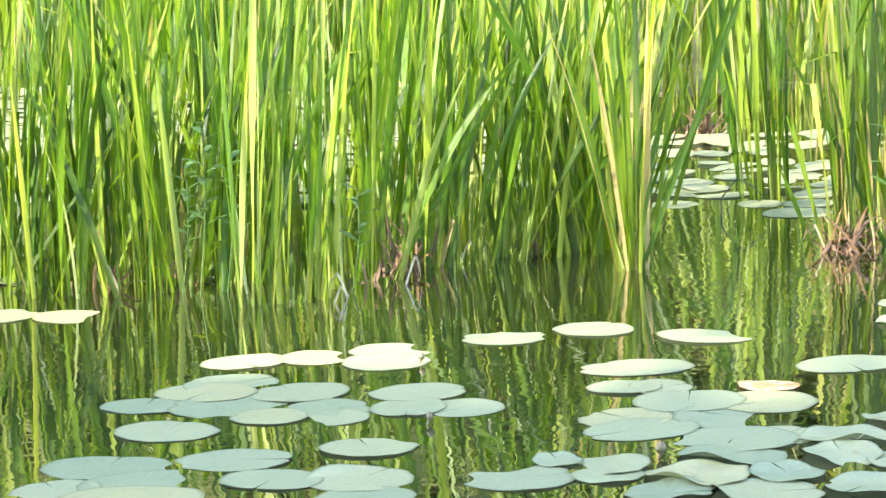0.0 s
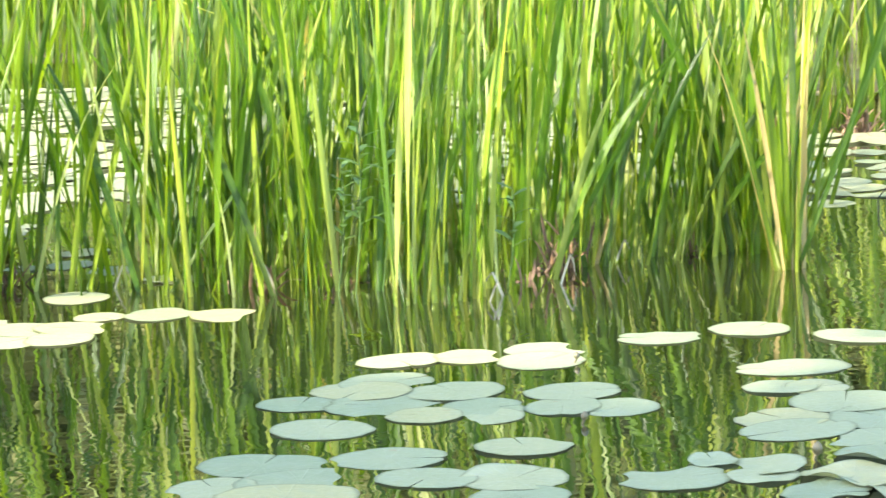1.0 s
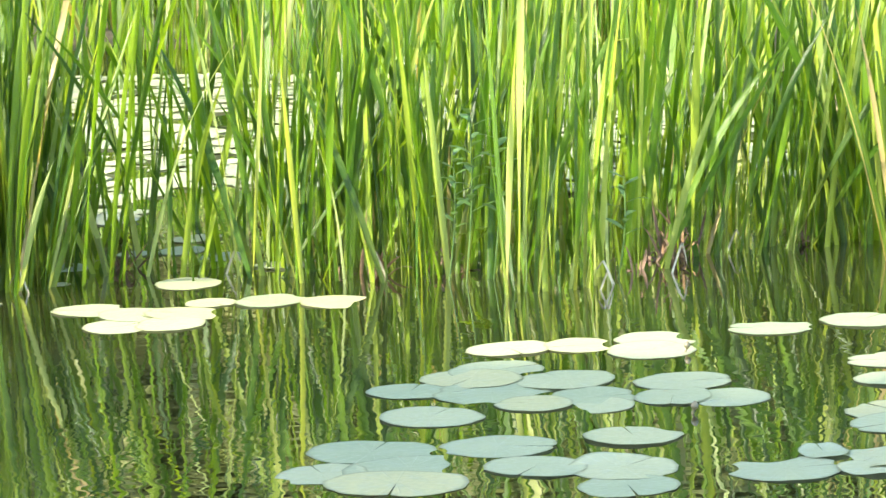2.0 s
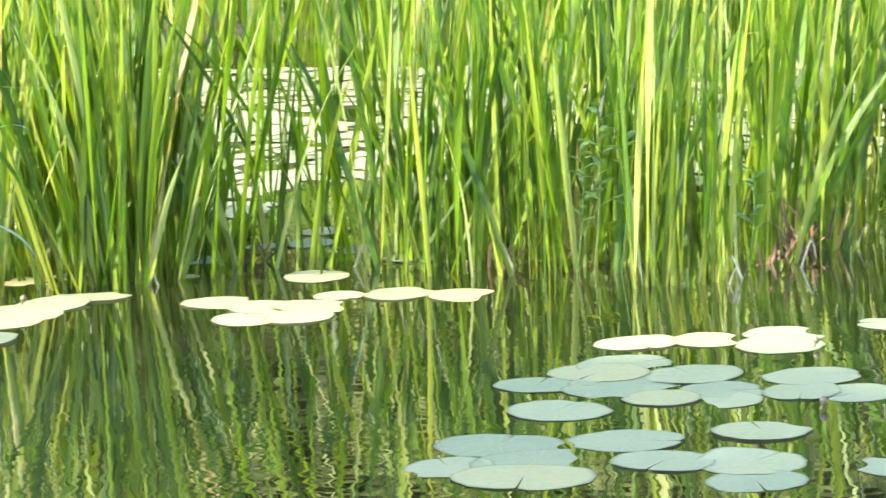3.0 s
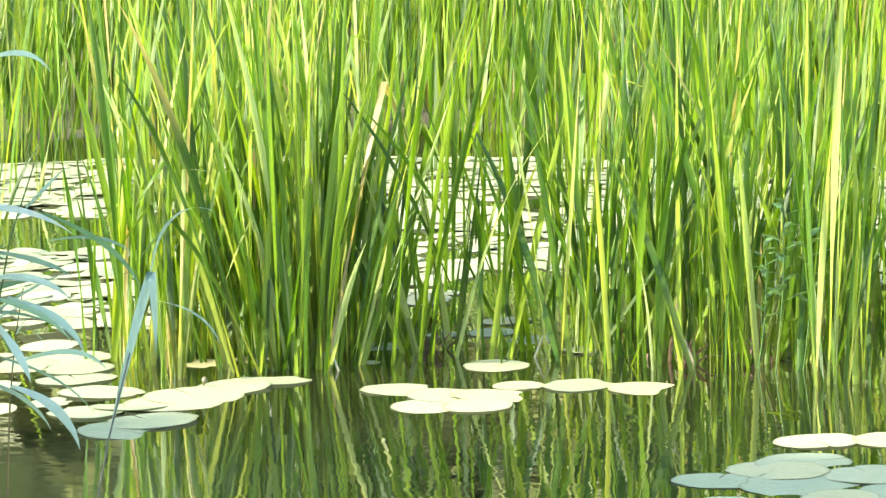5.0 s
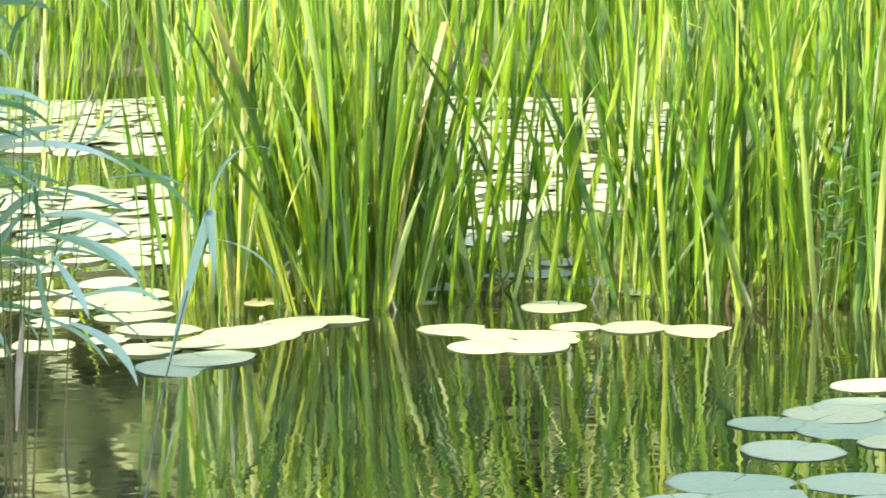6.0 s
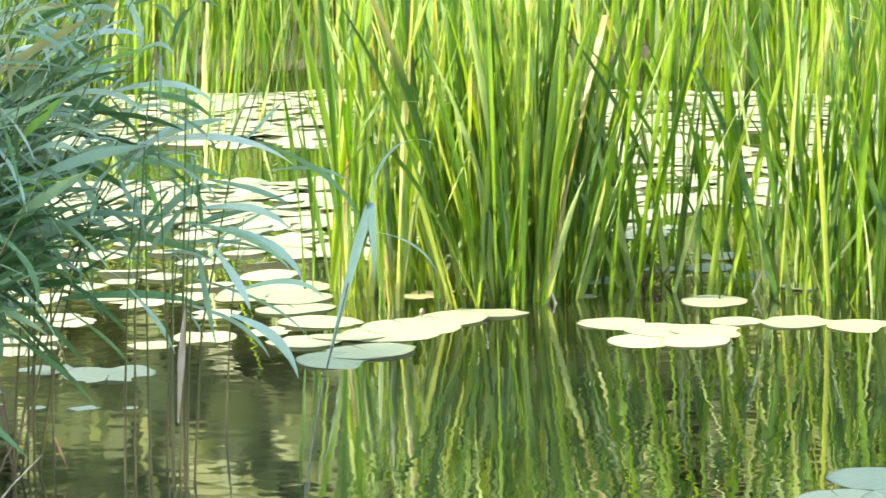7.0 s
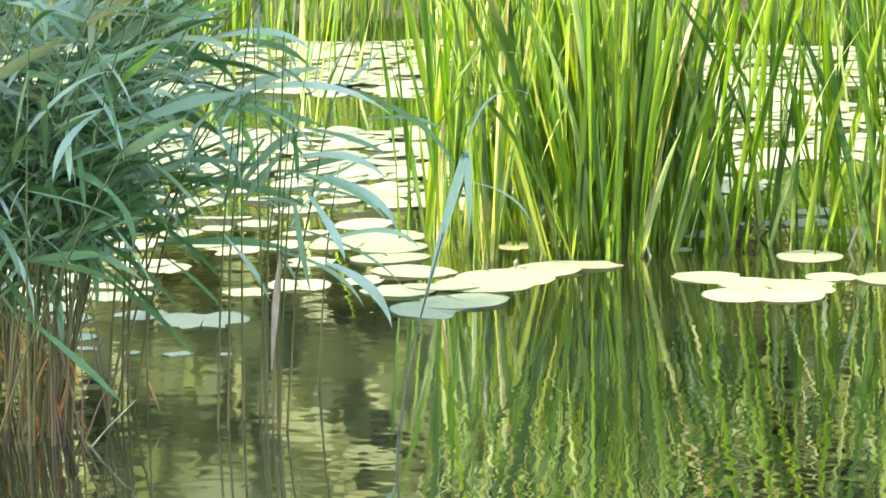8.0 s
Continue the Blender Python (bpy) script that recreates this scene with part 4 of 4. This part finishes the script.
EDGE = [((-2.965, 0.0), (-2.93, 0.55), (-2.895, 1.15)), ((-3.113, 0.0), (-3.09, 0.5), (-3.03, 1.05), (-2.99, 1.3)), ((-2.945, 0.0), (-2.90, 0.45), (-2.79, 0.92), (-2.70, 1.15))]
for i, path in enumerate(EDGE):
    reed = tagged(new("reed_stalk"), "pale blue-grey reed with long leaves arching over the water", "reed", "reeds at the near edge")
    x0, y0 = path[0][0], 7.78 + 0.03 * i
    reed.location = (x0, y0, 0)
    part("stem", mesh_of("reed_stem", *tube([(x - x0, 0, z - (0.05 if z == 0 else 0)) for x, z in path], [0.0042 - 0.0007 * k for k in range(len(path))]), m_stem), reed, label="thin brown-green jointed stem")
    for k, x, z, left, lean, bow, length, width in ARCHING:
        if k == i:
            v, f, u = strap_leaves(np.array([[0.0, 0.0, 0.0]]), *(np.array([q]) for q in (length, width, lean, 0.0, bow, 0.0, rng.normal(0, 0.5))), segs=14, fold=0.2, foot=0.35, roll=np.array([rng.uniform(0.8, 1.4)]))
            part("leaf", mesh_of("arching_reed_leaf", v, f, m_pale_reed if rng.random() < 0.65 else m_reed_leaf, u), reed, Matrix.Translation((x - x0, 0, z)) @ Matrix.Rotation(math.pi * left + rng.normal(0, 0.12), 4, "Z"))
v, f, u = strap_leaves(np.array([[0.0, 0.0, 0.0]]), *(np.array([q]) for q in (0.34, 0.021, 0.09, 0.0, 0.05, 0.1, 0.3)), segs=12, fold=0.3, foot=0.2)
old = tagged(new("withered_reed", mesh_of("dead_reed_leaf", v, f, m_husk, u)), "pinkish-brown withered reed leaf standing beside a stem", "reed leaf")
old.location = (-2.945, 7.74, 0.20)
v, f = tube([(-3.60, 7.2, -0.05), (-3.45, 7.2, 0.34), (-3.26, 7.2, 0.70), (-2.93, 7.2, 1.25), (-2.80, 7.2, 1.46)], [0.003, 0.003, 0.0026, 0.002, 0.0015])
tagged(new("broken_reed", mesh_of("dead_reed_stem", v, f, m_stem)), "long thin grey-green reed stem slanting over the others", "reed", "dead reed stems")
v, f = tube([(-3.44, 7.52, -0.03), (-3.36, 7.52, 0.06), (-3.27, 7.52, 0.145)], [0.0032, 0.003, 0.0022])
tagged(new("broken_reed", mesh_of("dead_reed_stem", v, f, m_straw)), "short pale straw-coloured reed stem broken over the water", "reed", "dead reed stems")


long_leafed = reed_stalk(-3.50, 7.30, 1.3, 0.02, 0.0, first=0.45, leaves=8, label="blue-green reed with a long low leaf over the water")
lv, lf, lu = strap_leaves(np.array([[0.0, 0.0, 0.0]]), *(np.array([q]) for q in (0.38, 0.020, 2.15, 0.0, 0.15, 1.57, 0.1)), segs=9, foot=0.4, roll=np.array([0.9]))
part("long_leaf", mesh_of("long_reed_leaf", lv, lf, m_reed_leaf, lu), long_leafed, Matrix.Translation((0.02, -0.03, 0.42)) @ Matrix.Rotation(-0.15, 4, "Z"), label="long teal leaf hanging down to the water")


def dead_stubs(n):
    """Short brown dead reed stems round the foot of the reeds."""
    for i in range(n):
        x, y = rng.uniform(-4.1, -3.42), rng.uniform(7.5, 7.85)
        h = rng.uniform(0.2, 0.55)
        lx, ly = rng.normal(0.08, 0.2), rng.normal(0, 0.1)
        v, f = tube([(x, y, -0.04), (x + lx * h * 0.5, y + ly * h * 0.5, h * 0.5), (x + lx * h * 1.1, y + ly * h, h)], [0.0032, 0.0028, 0.0015])
        tagged(new("broken_reed", mesh_of("dead_reed_stem", v, f, m_dead)), "brown dead reed stem broken off above water", "reed", "dead reed stems")


dead_stubs(38)


# ---- trees round the pond ----
def tree_meshes(seed, h, spread, first, n, leaf):
    r = np.random.default_rng(seed)
    trunk_pts = [(0.12 * math.sin(i * 1.3 + seed), 0.12 * math.cos(i * 1.7), h * 0.9 * i / 7 - 0.3) for i in range(8)]
    v, f = tube(trunk_pts, [0.24 * (1 - i / 8.2) + 0.02 for i in range(8)], 9)
    blobs = []
    for i in range(46):
        s = first + (1 - first) * (i + r.uniform(0, 1)) / 46
        reach = spread * math.sin(math.pi * min(1.0, 0.18 + 0.82 * (1 - (s - first) / (1 - first)) ** 0.8)) * r.uniform(0.35, 1.0)
        a = i * 2.4 + r.uniform(-0.4, 0.4)
        tip = Vector((reach * math.cos(a), reach * math.sin(a), h * s))
        z0 = max(h * s - reach * 0.7, h * 0.15)
        v2, f2 = tube([(0, 0, z0), tuple(Vector((0, 0, z0)).lerp(tip, 0.6) + Vector((0, 0, 0.2))), tuple(tip)], [0.07, 0.045, 0.015], 5)
        f += [tuple(q + len(v) for q in face) for face in f2]
        v += v2
        blobs.append((tip, spread * r.uniform(0.22, 0.42)))
    c = np.array([b[0] for b in blobs])
    rad = np.array([b[1] for b in blobs])
    pick = r.integers(0, len(blobs), n)
    d = r.normal(0, 1, (n, 3))
    d /= np.linalg.norm(d, axis=1)[:, None]
    p = c[pick] + d * (rad[pick] * r.uniform(0.72, 1.08, n))[:, None] * np.array([1, 1, 0.75])
    u = r.normal(0, 1, (n, 3))
    u /= np.linalg.norm(u, axis=1)[:, None]
    w = np.cross(u, r.normal(0, 1, (n, 3)))
    w /= np.linalg.norm(w, axis=1)[:, None]
    s = r.uniform(*leaf, n)[:, None]
    lv = np.stack([p - u * s, p + w * s * 0.55, p + u * s, p - w * s * 0.55], 1).reshape(-1, 3)
    lf = np.arange(n * 4).reshape(n, 4)
    return mesh_of("trunk", v, f, m_bark), mesh_of("crown", lv, lf, m_foliage, smooth=False)


def tree(seed, h, spread, first, n, label, leaf=(0.22, 0.44)):
    t, c = tree_meshes(seed, h, spread, first, n, leaf)
    root = new("tree")
    tagged(root, label, "tree", "trees round the pond")
    part("trunk", t, root)
    part("crown", c, root)
    return root


FAR = [tree(s, 5.0 + 0.5 * s, 2.6, 0.06, 14000, "broad olive-green bushy tree on the far shore", (0.12, 0.24)) for s in range(3)]
for i, t in enumerate(FAR):
    t.matrix_basis = pose(-32 + 2.4 * i, 34, 0)
for i in range(30):
    x = -26 + 1.65 * i + rng.uniform(-0.5, 0.5)
    size = (2.0 if x < -11.0 else 1.75) * rng.uniform(0.85, 1.1)
    copy_thing(FAR[i % 3], pose(x, 33 + rng.uniform(-0.6, 0.9), 0, 0, 0, rng.uniform(0, 360)) @ Matrix.Scale(size, 4))
for i in range(16):
    x = -27 + 3.2 * i + rng.uniform(-1, 1)
    size = (2.4 if x < -14 else 2.1) * rng.uniform(0.85, 1.1)
    copy_thing(FAR[(i + 1) % 3], pose(x, 40 + rng.uniform(-1, 2), 0, 0, 0, rng.uniform(0, 360)) @ Matrix.Scale(size, 4))
for i in range(12):
    x = -25 + 1.5 * i + rng.uniform(-0.4, 0.4)
    copy_thing(FAR[(i + 2) % 3], pose(x, 36 + rng.uniform(-0.6, 0.6), 0, 0, 0, rng.uniform(0, 360)) @ Matrix.Scale(1.9 * rng.uniform(0.85, 1.1), 4))


def far_woods(n):
    """A thicket added behind the far trees: only its sunlit leaves count, filling reflected gaps."""
    r = np.random.default_rng(5)
    p = np.stack([r.uniform(-34, 26, n), r.uniform(36.6, 38.0, n), r.uniform(0, 1, n) ** 0.9 * 11.5], 1)
    u = r.normal(0, 1, (n, 3))
    u /= np.linalg.norm(u, axis=1)[:, None]
    w = np.cross(u, r.normal(0, 1, (n, 3)))
    w /= np.linalg.norm(w, axis=1)[:, None]
    q = r.uniform(0.16, 0.34, n)[:, None]
    v = np.stack([p - u * q, p + w * q * 0.6, p + u * q, p - w * q * 0.6], 1).reshape(-1, 3)
    tagged(new("far_woods", mesh_of("far_woods", v, np.arange(n * 4).reshape(n, 4), m_foliage, smooth=False)), "olive-green leaf mass added behind the far trees to fill their reflection", "woods", kind="stuff")


far_woods(36000)
# unseen row behind the viewer, placed so its shadow edge crosses the near pads
NEARBY = [tree(7 + s, 13.5, 2.5, 0.3, 10000, "unseen leafy tree added on the near bank to shade the water") for s in range(2)]
ROW = [(-20.23, -3.10), (-18.83, -1.95), (-17.83, -3.00), (-17.13, -2.66), (-16.43, -3.23), (-15.63, -3.14), (-14.83, -3.69), (-14.03, -3.42), (-13.23, -3.85), (-12.43, -3.85), (-11.53, -3.46), (-10.53, -3.27), (-9.23, -4.11)]
for i, t in enumerate(NEARBY):
    t.matrix_basis = pose(*ROW[i], 0.2, 0, 0, 60 * i)
for i, (x, y) in enumerate(ROW[2:]):
    copy_thing(NEARBY[i % 2], pose(x, y, 0.2, 0, 0, 77 * i))
# sparse crown out of view, added to half-shade the pads on the right
thin = tree(11, 13.0, 2.0, 0.62, 750, "tall unseen tree, thinly leaved, added to dapple the lily pads", (0.08, 0.16))
thin.matrix_basis = pose(-12.6, -0.55, 0.2)
BEHIND = [
    (-4.08, 9.44, 0.100, 1.0), (-4.32, 9.30, 0.11, 0.9), (-4.45, 9.52, 0.13, 0.9), (-4.30, 9.78, 0.12, 0.95), (-4.62, 9.80, 0.12, 0.9), (-4.60, 9.22, 0.10, 1.0),
    # the smallest, flattened ones stand in for white glints on the water
    (-3.68, 8.82, 0.058, 0.45), (-3.53, 8.85, 0.030, 0.5), (-3.84, 8.80, 0.040, 0.5), (-4.02, 8.84, 0.050, 0.5), (-4.12, 9.02, 0.07, 0.8),
]
float_pads(BEHIND, "lily pads among the reeds", "pale green lily pad floating behind the reeds", meshes=WAVY)
